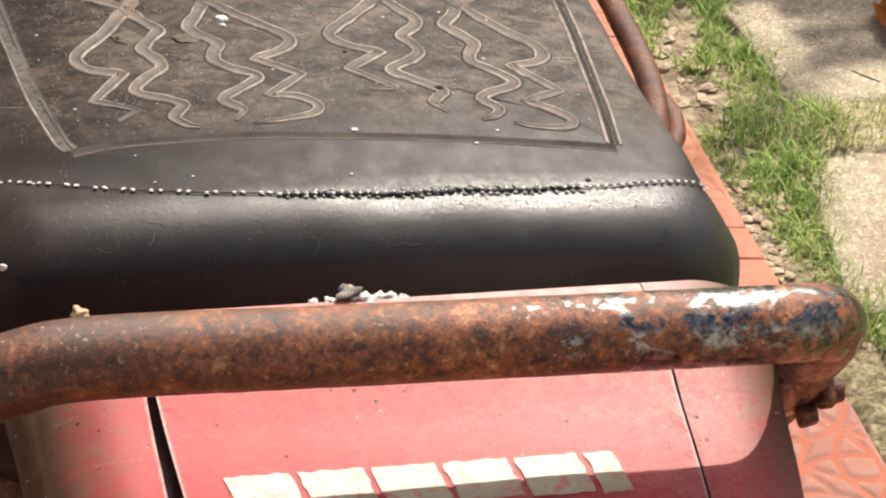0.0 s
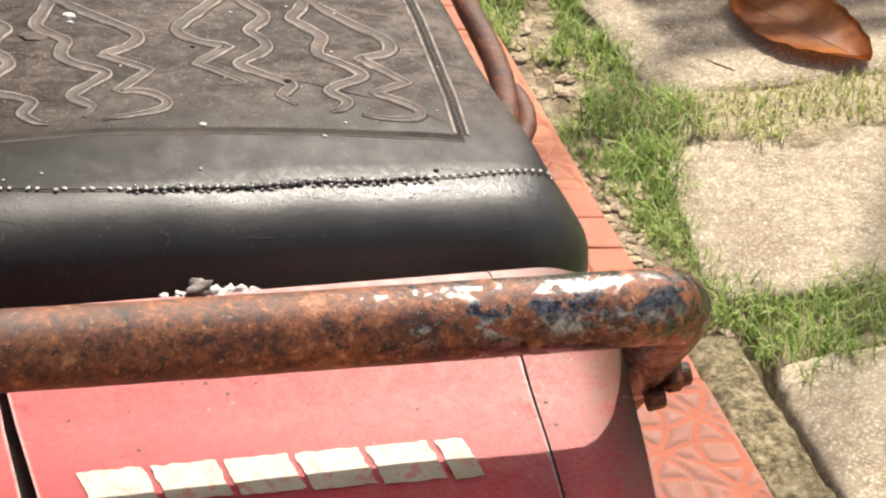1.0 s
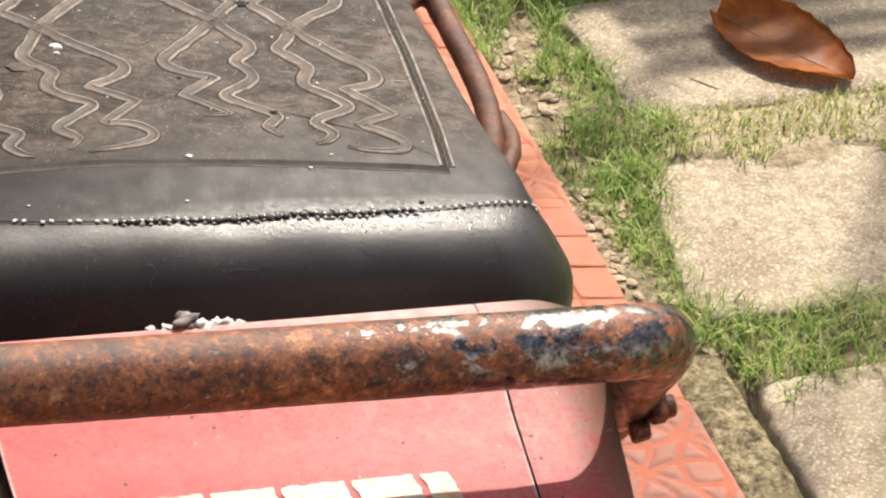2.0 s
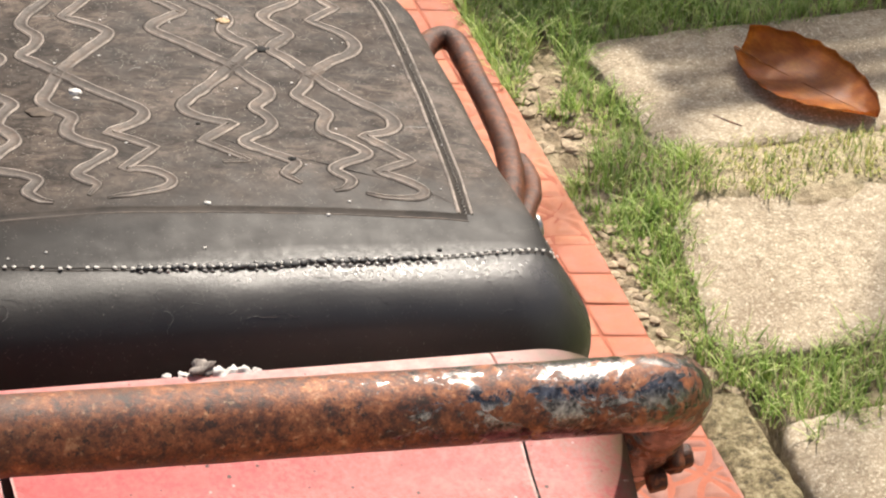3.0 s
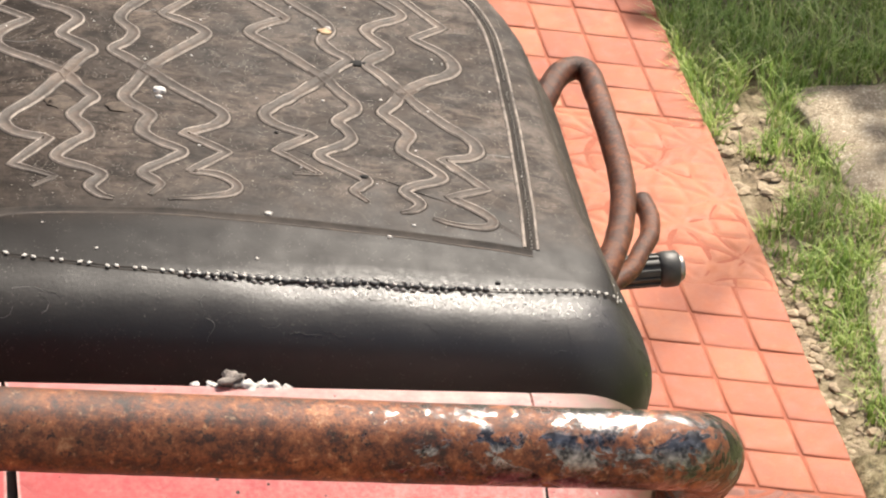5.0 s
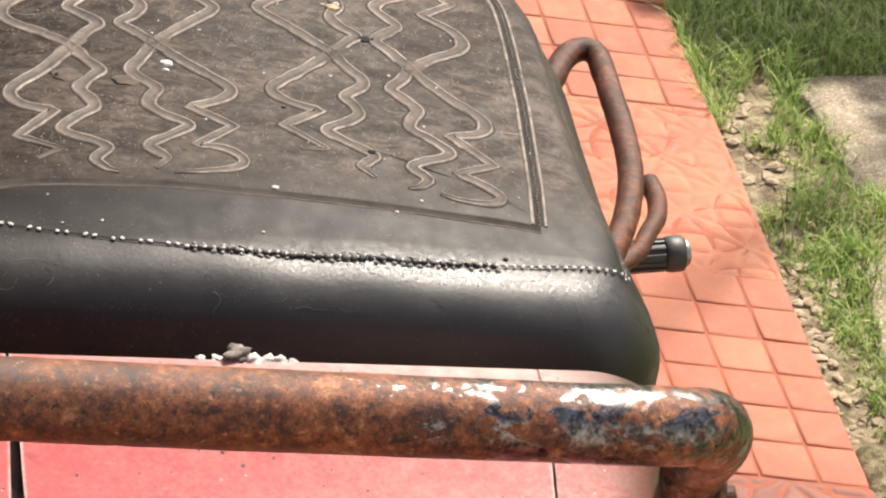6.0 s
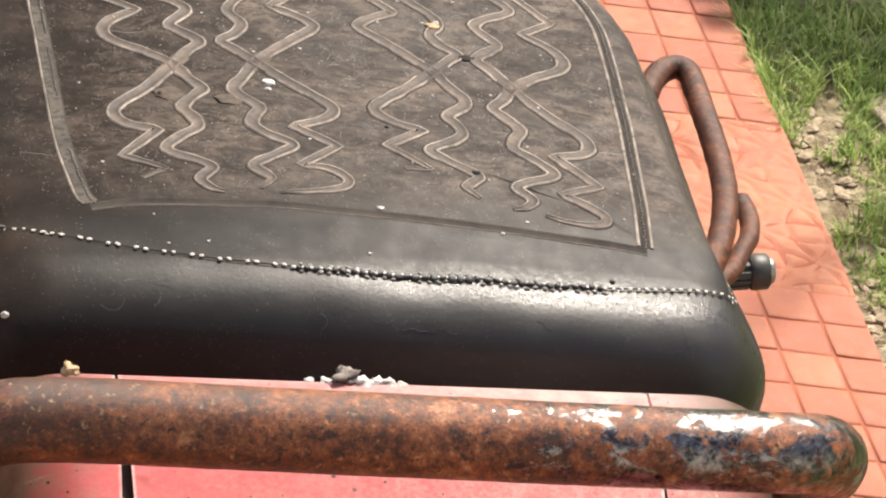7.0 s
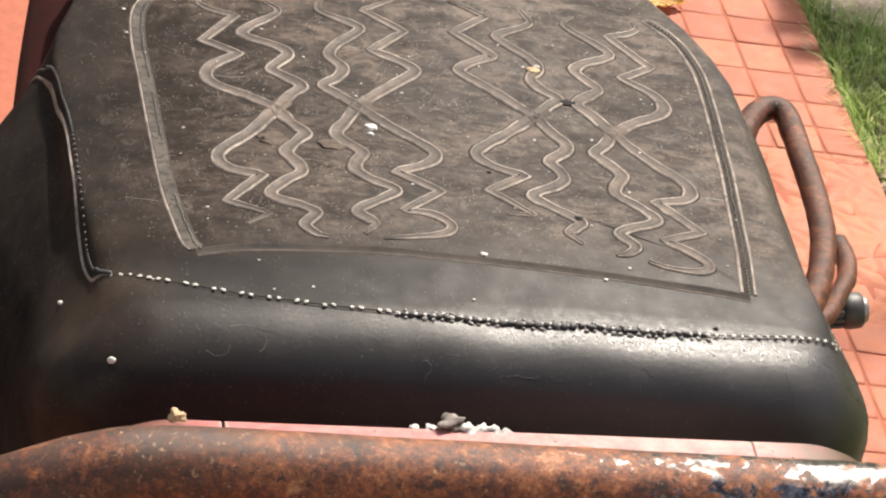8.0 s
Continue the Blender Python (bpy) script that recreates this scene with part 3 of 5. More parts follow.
# a dark colour outside for the groove's shade, a pale worn rim, and the band between the rims
BAND = ((-1.32, -0.0003, 2), (-1.2, 0.0001, 2), (-1.0, 0.0001, 0), (-0.92, 0.0005, 0), (-0.7, 0.0005, 1), (-0.55, 0.0002, 1),
        (0.55, 0.0002, 1), (0.7, 0.0005, 0), (0.92, 0.0005, 0), (1.0, 0.0001, 2), (1.2, 0.0001, 2), (1.32, -0.0003, 2))
# the motif in millimetres from a crossing: a curve out to the first tip, sharp tips, a curve to the end.
# The two outer columns mirror each other, and so do the two inner ones.
OUTER_COLUMN = {
    "rear_outer": (((0, 0), (9.4, -17), (18.8, -29.5), (20.6, -36.5), (17, -42.5), (7, -45.5)), ((18.9, -63.6), (5.6, -70.3)), ((5.6, -70.3), (13, -76.5), (17.8, -82.5), (14.5, -86.6), (5, -86), (-2, -83.2))),
    "rear_inner": (((0, 0), (-4, -9), (-8.6, -16), (-6, -21), (-1.6, -29.5), (-4.8, -37), (-5.6, -43), (0, -49), (4.9, -56.6), (2.5, -60.8), (-4.5, -64.2), (-8.8, -68.5), (-4.9, -75.2), (-8, -80), (-12, -81.5)), (), ()),
    "front_outer": (((0, 0), (10, 9), (18.8, 15.3), (22.6, 22), (20.4, 31), (10.8, 41)), ((23, 51), (11, 72)), ((11, 72), (19, 76), (23.5, 81), (23, 86))),
    "front_inner": (((0, 0), (-5, 10.5), (-9.4, 18), (-3.4, 25.4), (0, 30.6), (-6, 41.5), (-2.9, 48), (8.4, 56.3), (6.4, 63.5), (-4.5, 77), (0, 86)), (), ()),
}
INNER_COLUMN = {
    "rear_outer": (((0, 0), (11, -14), (21.5, -25.6), (23.6, -31.5), (19, -38), (9.4, -43.3)), ((22.5, -55.2), (9.6, -68.4)), ((9.6, -68.4), (18.5, -69.5), (23.8, -75.6), (21.5, -80.6), (11.4, -84), (1.5, -86))),
    "rear_inner": (((0, 0), (-4.5, -11), (-8.2, -18.6), (-6.8, -24.3), (-0.8, -31.8), (-3, -38), (-3.8, -43.8), (0.2, -49), (8.2, -55.4), (3.5, -61.5), (-5.2, -69.8), (-2.3, -75.2), (-0.4, -78.2), (-4, -84)), (), ()),
    "front_outer": (((0, 0), (12.6, 16), (22, 27.7), (21.2, 33), (15, 38.6), (8.6, 43.2)), ((21.5, 59.2), (8, 74.6)), ((8, 74.6), (15, 81), (20.5, 86))),
    "front_inner": (((0, 0), (-6.8, 9.2), (-10.3, 14), (-5.2, 20.2), (-2.6, 28), (-6.6, 37), (-3.4, 46), (5.4, 58), (2.2, 63.6), (-8, 72.2), (-6, 83)), (), ()),
}


def motif_line(cx, cy, flip, shape, stretch, whole, slim):
    place = lambda p: Vector((cx + flip * p[0] * 0.001, cy + p[1] * (stretch if p[1] > 0 else 1.0) * 0.001, 0))
    start, tips, end = shape
    pts = smooth_path([place(p) for p in start], 7)
    for tip in tips:
        last, b = pts[-1], place(tip)
        pts += [last + (b - last) * k / 6 for k in range(1, 7)]
    if end:
        pts += smooth_path([place(p) for p in end[: len(end) if whole else 2]], 6)[1:]
    ribbon("embossed_line", pts, 0.0025, (RIM, LINE, GROOVE_SHADE), BAND, seat, "", True, 0.0052, slim)


# crossing of each column, its side, how far its front half is stretched, and whether its rear end loops back
for cx, cy, flip, shapes, stretch, whole in (
    (-0.0555, 0.0965, -1, OUTER_COLUMN, 0.95, False),
    (-0.0282, 0.1012, 1, INNER_COLUMN, 1.0, True),
    (0.0331, 0.1039, -1, INNER_COLUMN, 1.0, False),
    (0.0591, 0.0965, 1, OUTER_COLUMN, 1.05, True),
):
    for key, shape in shapes.items():
        motif_line(cx, cy, flip, shape, stretch, whole or "front" in key, 0.25 if "outer" in key else 0.1)

# a fine pale bead on the rim and a row of knurls pressed into the dark band
OUTER_BEAD = ((-1.15, -0.0003, 2), (-1.0, 0.0001, 0), (-0.88, 0.0006, 0), (-0.74, 0.0003, 2), (-0.6, 0.0001, 1), (0.6, 0.0002, 1), (0.8, 0.0002, 2), (0.95, 0.0001, 2), (1.1, -0.0003, 2))
BOTH_BEADS = ((-1.15, -0.0003, 2), (-1.0, 0.0001, 0), (-0.85, 0.0006, 0), (-0.66, 0.0004, 0), (-0.56, 0.0001, 2), (0.5, 0.0001, 1), (0.62, 0.0003, 0), (0.8, 0.0005, 0), (0.95, 0.0001, 2), (1.1, -0.0003, 2))
knurls = []
KNURL = m_plain("rubbed_knurl_vinyl", (0.05, 0.044, 0.038), (0.19, 0.172, 0.15), 240, 0.55, 0.2, 0.0003)
for s, inner, way in ((1, 0.0, ((0.0874, 0.001), (0.0912, 0.034), (0.096, 0.0795), (0.0989, 0.1164), (0.1004, 0.1468), (0.099, 0.1666), (0.0953, 0.1795), (0.088, 0.19))),
                      (-1, 0.0012, ((0.0845, 0.006), (0.0872, 0.012), (0.092, 0.038), (0.095, 0.0707), (0.0981, 0.11), (0.1006, 0.1434), (0.1003, 0.1645), (0.096, 0.1765), (0.088, 0.184)))):
    pts = smooth_path([(s * x, y, 0) for x, y in way], 9)
    ribbon("border_strip", pts[::-1], 0.0028, (RIM, STRIP, GROOVE_SHADE), BOTH_BEADS if s > 0 else OUTER_BEAD, seat, "knurled dark border strip with a pale bead")
    knurls.append((pts, s, inner))
# the ledge where the flat top meets the rolled rear: two fine ridges with the dark groove colour between
LEDGE = ((-0.0845, 0.0055), (-0.07, 0.0088), (-0.041, 0.0106), (-0.015, 0.0096), (0.0115, 0.0079), (0.047, 0.0048), (0.066, 0.0029), (0.0875, 0.0002))
THIN = ((-1, -0.0004, 0), (0, 0.0006, 0), (1, -0.0004, 0))
ribbon("border_ledge", smooth_path([(x, y - 0.0015, 0) for x, y in LEDGE], 8), 0.0021, (LINE, GROOVE_SHADE), ((-1, -0.0003, 0), (-0.8, 0.0003, 0), (-0.55, 0.0001, 1), (0.5, 0.0001, 1), (0.78, 0.0004, 0), (1, -0.0003, 0)), seat)


def seam_point(s):
    """The rear seam's path, s from -1 to 1, then the sides."""
    x = 0.1142 * s
    return Vector((x, -0.0195 + (0.0145 * s * s if s < 0 else 0.0055 * s**4), 0))


pts = [seam_point(-1 + 2 * i / 120) for i in range(121)]
ribbon("seam_welt", pts, 0.0011, (GROOVE_SHADE,), ((-1, -0.0003, 0), (-0.4, 0.0003, 0), (0, -0.0006, 0), (0.4, 0.0003, 0), (1, -0.0003, 0)), seat)
bm = bmesh.new()
bmesh.ops.create_icosphere(bm, subdivisions=1, radius=1.0)
st = bpy.data.meshes.new("stitch")
bm.to_mesh(st)
bm.free()
st.materials.append(THREAD)
st.shade_smooth()


def stitch(p, d, nor, long, wide):
    side = nor.cross(d).normalized()
    d = side.cross(nor)
    ob = new("stitch", st)
    ob.parent = seat
    m = Matrix((( d.x * long, side.x * wide, nor.x * wide, p.x), (d.y * long, side.y * wide, nor.y * wide, p.y), (d.z * long, side.z * wide, nor.z * wide, p.z), (0, 0, 0, 1)))
    ob.matrix_basis = m


rng = random.Random(5)


def small_mesh(name, mat):
    me = st.copy()
    me.name = name
    me.materials.clear()
    me.materials.append(mat)
    return me


# puckers far paler than the seat: the seam's glints are in their colour
GLINT = m_plain("glint_vinyl", (0.08, 0.075, 0.07), (0.26, 0.245, 0.23), 300, 0.22, 0.2, 0.0003)
hole_me, pucker_me, knurl_me = small_mesh("stitch_hole", BLACKP), small_mesh("seam_pucker", GLINT), small_mesh("knurl", KNURL)


def set_in(me, name, p, d, nor, long, wide, high):
    side = nor.cross(d).normalized()
    d = side.cross(nor)
    ob = new(name, me)
    ob.parent = seat
    ob.matrix_basis = Matrix(((d.x * long, side.x * wide, nor.x * high, p.x), (d.y * long, side.y * wide, nor.y * high, p.y), (d.z * long, side.z * wide, nor.z * high, p.z), (0, 0, 0, 1)))


for pts, s, inner in knurls:
    run = 0.0
    for a, b in zip(pts, pts[1:]):
        long = (b - a).length
        while run < long:
            p = a + (b - a) * run / long
            q, nor = on_seat(p.x - s * inner + rng.uniform(-0.0002, 0.0002), p.y, 0.0004)
            if noise.noise(Vector((q.x * 60, q.y * 60, 3))) > -0.22:
                set_in(knurl_me, "knurl", q, Vector((s * 0.8, 1, 0)).normalized(), nor, rng.uniform(0.0005, 0.0008), 0.0003, 0.0003)
            run += 0.0018
        run -= long
for i in range(84):
    s = -0.995 + 1.99 * i / 83
    worn = max(0.0, 1 - abs(s - 0.2) / 0.45)
    p, nor = on_seat(seam_point(s).x, seam_point(s).y, 0.0004)
    slant = Vector((1, rng.uniform(-0.6, 0.6), 0)).normalized()
    if worn > 0.05:
        set_in(hole_me, "stitch_hole", p + Vector((rng.uniform(-0.0003, 0.0003), rng.uniform(-0.0002, 0.0002), -0.0001)), slant, nor, rng.uniform(0.001, 0.0011 + 0.0014 * worn), 0.0008 + 0.0012 * worn * rng.random(), 0.0008)
        for t in (-1, 1):
            if rng.random() < 0.75:
                q, nq = on_seat(p.x + 0.0013 + rng.uniform(-0.0005, 0.0005), p.y + t * rng.uniform(0.0009, 0.0015), -0.0001)
                set_in(pucker_me, "seam_pucker", q, slant, nq, rng.uniform(0.0006, 0.0014), rng.uniform(0.0006, 0.0011), 0.0008)
    if rng.random() > 0.45 * worn and not (-0.85 < s < -0.25 and i % 3 == 2):
        wide = 0.00062 if -0.85 < s < -0.25 else 0.00054
        set_in(st, "stitch", p + Vector((0.0013, rng.uniform(-0.0003, 0.0003), 0.0002)), slant, nor, rng.uniform(0.0005, 0.0009) * (1.4 if wide > 0.0006 else 1.1), wide, wide * 0.45)
# the seam climbs round the corner and over the side: piping with stitch holes beside it
SIDE_SEAM = {-1: ((0.1105, -0.0058), (0.1142, -0.0022), (0.1168, 0.0055), (0.1186, 0.0175), (0.1213, 0.0465), (0.1236, 0.0745), (0.1253, 0.09), (0.1274, 0.104), (0.1294, 0.118), (0.1322, 0.132), (0.1348, 0.144), (0.1362, 0.148)),
             1: ((0.1142, -0.0135), (0.1165, 0.0), (0.117, 0.05), (0.1175, 0.09), (0.118, 0.13), (0.1155, 0.16))}
for s, way in SIDE_SEAM.items():
    side_pts = smooth_path([(s * x, y, 0) for x, y in way], 8)
    ribbon("side_seam", side_pts, 0.0005 if s < 0 else 0.0007, (RIM,) if s < 0 else (STRIP,), THIN, seat)
    for p in (side_pts[2:-6] if s < 0 else side_pts[:9:2]):
        q, nor = on_seat(p.x + (0.0016 if s < 0 else 0), p.y, 0.0003)
        if s < 0:
            set_in(hole_me, "stitch_hole", q, Vector((0, 1, 0)), nor, 0.0008, 0.0006, 0.0004)
        else:
            stitch(q, Vector((0, 1, 0)), nor, 0.0008, 0.00035)

# ---- tail ----
def cowl_z(y):
    """Height of the tail along its length, from the lip back."""
    k = -0.07 - y
    return 0.8395 + 0.002 * math.sin(min(k / 0.05, 1) * math.pi) - 0.12 * max(0, k - 0.02) - 2.6 * max(0, k - 0.07) ** 2


def cowl_panel(name, x0, x1, label, round_side=0, taper=0.0, taper_end=0.0):
    """A shell of the tail between two lines that close in towards the rear."""
    bm = bmesh.new()
    cols, rows = 26, 34
    top, under = [], []
    for j in range(rows + 1):
        y = -0.07 - 0.2 * j / rows
        k = 1 - 0.85 * (-0.07 - y)
        line = []
        for i in range(cols + 1):
            x = (x0 + (x1 - x0) * i / cols) * k + (-0.07 - y) * (taper * (1 - i / cols) + taper_end * i / cols)
            z = cowl_z(y) + 0.02 * x
            if round_side:
                a = max(0, abs(x) / k - 0.09)
                z -= 16 * a * a + 900 * max(0, a - 0.014) ** 2.6
            line.append(Vector((x, y, z)))
        top.append(line)
    lip = [p + Vector((0, 0.0025, -0.0015)) for p in top[0]]
    low = [p + Vector((0, 0.003, -0.02)) for p in top[0]]
    rows_all = [low, lip] + top
    rings(bm, rows_all, False)
    bmesh.ops.solidify(bm, geom=bm.faces[:], thickness=0.0022)
    bmesh.ops.recalc_face_normals(bm, faces=bm.faces)
    return part(name, bm, RED, bike, label)


tail = cowl_panel("tail_panel", -0.0775, 0.0745, "faded red tail panel with worn pale print", 0, 0.0)
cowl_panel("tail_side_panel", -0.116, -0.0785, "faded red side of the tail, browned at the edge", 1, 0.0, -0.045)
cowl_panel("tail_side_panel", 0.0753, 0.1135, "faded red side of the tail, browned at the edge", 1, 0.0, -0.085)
bm_bvh = bmesh.new()
bm_bvh.from_mesh(tail.data)
TAIL_BVH = BVHTree.FromBMesh(bm_bvh)
bm_bvh.free()


bm_tray = bmesh.new()
box(bm_tray, (-0.095, -0.262, 0.7), (0.088, -0.062, 0.74), 0.01)
part("tail_tray", bm_tray, BLACKP, bike)
for x in (-0.0785, 0.075):
    bm_strip = bmesh.new()
    line = [[Vector((x * (1 - 0.85 * (-0.07 - y)) + dx, y, cowl_z(y) + 0.02 * x - 0.006)) for dx in (-0.008, 0.008)] for y in np.linspace(-0.072, -0.268, 20)]
    rings(bm_strip, line, False)
    bmesh.ops.solidify(bm_strip, geom=bm_strip.faces[:], thickness=0.002)
    part("joint_backing", bm_strip, BLACKP, bike)
bm_cover = bmesh.new()
rows_cover = []
for y in np.linspace(0.17, 0.5, 18):
    out = 0.136 + 0.006 * math.sin((y - 0.17) / 0.33 * math.pi)
    rows_cover.append([Vector((-x, y, z)) for x, z in ((0.1, 0.69), (out - 0.02, 0.688), (out - 0.006, 0.68), (out, 0.665), (out + 0.001, 0.6), (out - 0.01, 0.5), (0.1, 0.48))])
rings(bm_cover, rows_cover, True, True)
bmesh.ops.recalc_face_normals(bm_cover, faces=bm_cover.faces)
part("side_cover", bm_cover, m_plain("dark_red_paint", (0.016, 0.0035, 0.003), (0.034, 0.006, 0.005), 30, 0.95, 0.1, 0.0005, spec=0.1), bike, "dark red painted side cover")


def print_block(x0, x1, y0, y1, slant):
    """A plain worn block of the print on the tail."""
    bm = bmesh.new()
    n = 14
    rows = []
    for j in range(n + 1):
        row = []
        for i in range(n + 1):
            y = y0 + (y1 - y0) * j / n
            x = x0 + (x1 - x0) * i / n + slant * (j / n - 0.5)
            y += 0.0008 * noise.noise(Vector((x * 330, 0, j // 8)))
            x += 0.0008 * noise.noise(Vector((i // 8, y * 330, x0 * 90)))
            hit = TAIL_BVH.ray_cast(Vector((x, y, 1.0)), Vector((0, 0, -1)))[0]
            row.append(bm.verts.new((hit or Vector((x, y, cowl_z(y)))) + Vector((0, 0, 0.0004))))
        rows.append(row)
    for a, b in zip(rows, rows[1:]):
        for i in range(n):
            bm.faces.new((a[i], a[i + 1], b[i + 1], b[i]))
    part("print_block", bm, CREAM, tail, "worn cream printed block")


for i in range(6):
    x0 = -0.0602 + 0.0199 * i
    print_block(x0, x0 + (0.0178 if i < 5 else 0.0084), -0.1378 - 0.0002 * i, -0.1503 - 0.0006 * i, 0.0025)

# the rail round the tail
RAIL_R = 0.0108
right = [(0, -0.1335, 0.8715), (0.04, -0.1335, 0.8715), (0.08, -0.134, 0.872), (0.097, -0.1325, 0.871), (0.1085, -0.125, 0.865), (0.1165, -0.111, 0.851), (0.119, -0.098, 0.834), (0.1185, -0.085, 0.816), (0.1175, -0.073, 0.8)]
left = [(-0.157, -0.088, 0.803), (-0.157, -0.105, 0.825), (-0.15, -0.122, 0.843), (-0.135, -0.131, 0.858), (-0.115, -0.133, 0.868), (-0.095, -0.1335, 0.8715), (-0.04, -0.1335, 0.8715)]
bm = bmesh.new()
tube(bm, smooth_path(left + right, 12), lambda t: RAIL_R + 0.004 * max(0.0, abs(t - 0.5) - 0.36) / 0.14, 32, 0.00012)
rail = part("grab_rail", bm, RUST_RAIL, bike, "rusty chrome tube rail with bare patches")

# flattened lugs and bolts at the rail's lower ends
for s in (-1, 1):
    bm = bmesh.new()
    box(bm, (-0.0025, -0.008, -0.005), (0.0025, 0.008, 0.005), 0.0015)
    lug = part("rail_lug", bm, RUST, bike, "rusty flattened lug")
    lug.matrix_basis = pose(s * 0.1275 - (0.035 if s < 0 else 0), -0.093, 0.82, 45, s * 10, s * 12)
    for k in (-0.006, 0.006):
        bm = bmesh.new()
        bmesh.ops.create_cone(bm, cap_ends=True, segments=6, radius1=0.0036, radius2=0.0032, depth=0.005)
        bmesh.ops.bevel(bm, geom=bm.edges[:], offset=0.0007, segments=1, affect="EDGES")
        bolt = part("bolt", bm, RUST, lug, smooth=False)
        bolt.matrix_basis = pose(s * 0.003, k, -0.002, 0, 90, 0)
    if s > 0:
        for at in ((0.1315, -0.0965, 0.8175), (0.1235, -0.0985, 0.811)):
            bm = bmesh.new()
            bmesh.ops.create_cone(bm, cap_ends=True, segments=6, radius1=0.0043, radius2=0.0039, depth=0.006)
            bmesh.ops.bevel(bm, geom=bm.edges[:], offset=0.0007, segments=1, affect="EDGES")
            nut = part("nut", bm, RUST, lug, smooth=False)
            nut.matrix_basis = lug.matrix_basis.inverted() @ pose(*at, 20, 75, 15)

# side handle
hp = [(0.1, 0.2, 0.715), (0.14, 0.235, 0.725), (0.1645, 0.281, 0.735), (0.17, 0.2935, 0.735), (0.1765, 0.304, 0.735), (0.184, 0.3085, 0.735), (0.1885, 0.3035, 0.735), (0.1893, 0.288, 0.734), (0.189, 0.269, 0.7335), (0.1885, 0.245, 0.733), (0.1868, 0.222, 0.7325), (0.1835, 0.203, 0.732), (0.178, 0.184, 0.731), (0.171, 0.167, 0.729), (0.158, 0.143, 0.722), (0.13, 0.105, 0.71)]
bm = bmesh.new()
tube(bm, smooth_path(hp, 7), 0.0054, 20, 0.0003)
part("side_handle", bm, RUST, bike, "rusty bent tube handle")
bm = bmesh.new()
tube(bm, smooth_path([(0.2115, 0.263, 0.697), (0.2125, 0.251, 0.697), (0.2095, 0.236, 0.697), (0.203, 0.223, 0.698), (0.193, 0.204, 0.699), (0.172, 0.18, 0.702)], 6), lambda t: 0.0046 - 0.0008 * t, 14, 0.0002)
part("handle_hook", bm, RUST, bike, "rusty hooked tab")

# pillion footrest
def turned(bm, profile, sides=24):
    rings(bm, [[(r * math.cos(2 * math.pi * k / sides), r * math.sin(2 * math.pi * k / sides), z) for k in range(sides)] for r, z in profile], True, True)


peg = new("footrest")
peg.parent = bike
peg.matrix_basis = pose(0.27, 0.463, 0.52, 0, 90 - 9, 0)
bm = bmesh.new()
turned(bm, ((0.0075, -0.05), (0.008, -0.045), (0.008, 0.032), (0.0078, 0.034)))
part("rubber_sleeve", bm, RUBBER, peg, "ribbed black rubber")
for k in range(12):
    a = 2 * math.pi * k / 12
    bm = bmesh.new()
    box(bm, (-0.001, -0.001, -0.045), (0.001, 0.001, 0.031), 0.0004)
    rib = part("rib", bm, RUBBER, peg)
    rib.matrix_basis = Matrix.Rotation(a, 4, "Z") @ Matrix.Translation((0.0082, 0, 0))
bm = bmesh.new()
turned(bm, ((0.0085, 0.031), (0.0096, 0.032), (0.0101, 0.035), (0.0098, 0.041), (0.0085, 0.0422)))
part("end_flange", bm, RUBBER, peg)
bm = bmesh.new()
turned(bm, ((0.0072, 0.0415), (0.0072, 0.0438), (0.006, 0.045), (0.002, 0.0455)))
part("end_cap", bm, STEEL, peg, "worn pale end of the steel peg")

# ---- crumbs on the tail's lip ----
def crumb(name, x, y, z, size, mat, label, seed):
    bm = bmesh.new()
    bmesh.ops.create_icosphere(bm, subdivisions=3, radius=size)
    for v in bm.verts:
        n = noise.noise(v.co * (1.3 / size) + Vector((seed, 0, 0))) + 0.5 * noise.noise(v.co * (3 / size) + Vector((seed, 3, 0)))
        v.co *= 1 + 0.85 * n
        v.co.z *= 0.55
    ob = mesh_ob(name, bm, mat, bike)
    ob.parent = None
    ob.matrix_basis = bike.matrix_basis @ pose(x, y, z, 0, 0, seed * 40)
    return tagged(ob, label, "debris")


for i, (x, dz, size) in enumerate(((-0.0185, -0.0005, 0.0017), (-0.013, 0.0012, 0.0036), (-0.0085, 0.0, 0.0026), (-0.0035, -0.0006, 0.0019), (-0.0005, -0.0004, 0.0021), (-0.0235, -0.001, 0.0013), (0.003, -0.0006, 0.0016))):
    crumb("crumb", x, -0.0685 + 0.0008 * (i % 2), 0.8392 + 0.02 * x + dz, size, DUST if i == 1 else DEBRIS, "pale grey crumb of dirt on the red lip", i + 1.5)
crumb("husk", -0.091, -0.068, 0.8382, 0.0023, HUSK, "dry tan husk on the red lip", 9.1)

# marks on the seat
def fleck(name, x, y, size, flat, mat, label, seed):
    bm = bmesh.new()
    bmesh.ops.create_icosphere(bm, subdivisions=3, radius=1.0)
    for v in bm.verts:
        w = 1 + 0.4 * noise.noise(v.co * 1.6 + Vector((seed, 0, 0))) + 0.2 * noise.noise(v.co * 4 + Vector((seed, 3, 0)))
        v.co = Vector((v.co.x * size * w, v.co.y * size * 0.8 * w, v.co.z * flat))
    p, nor = on_seat(x, y, 0.0002)
    ob = part(name, bm, mat, seat, label)
    ob.matrix_basis = Matrix.Translation(p)


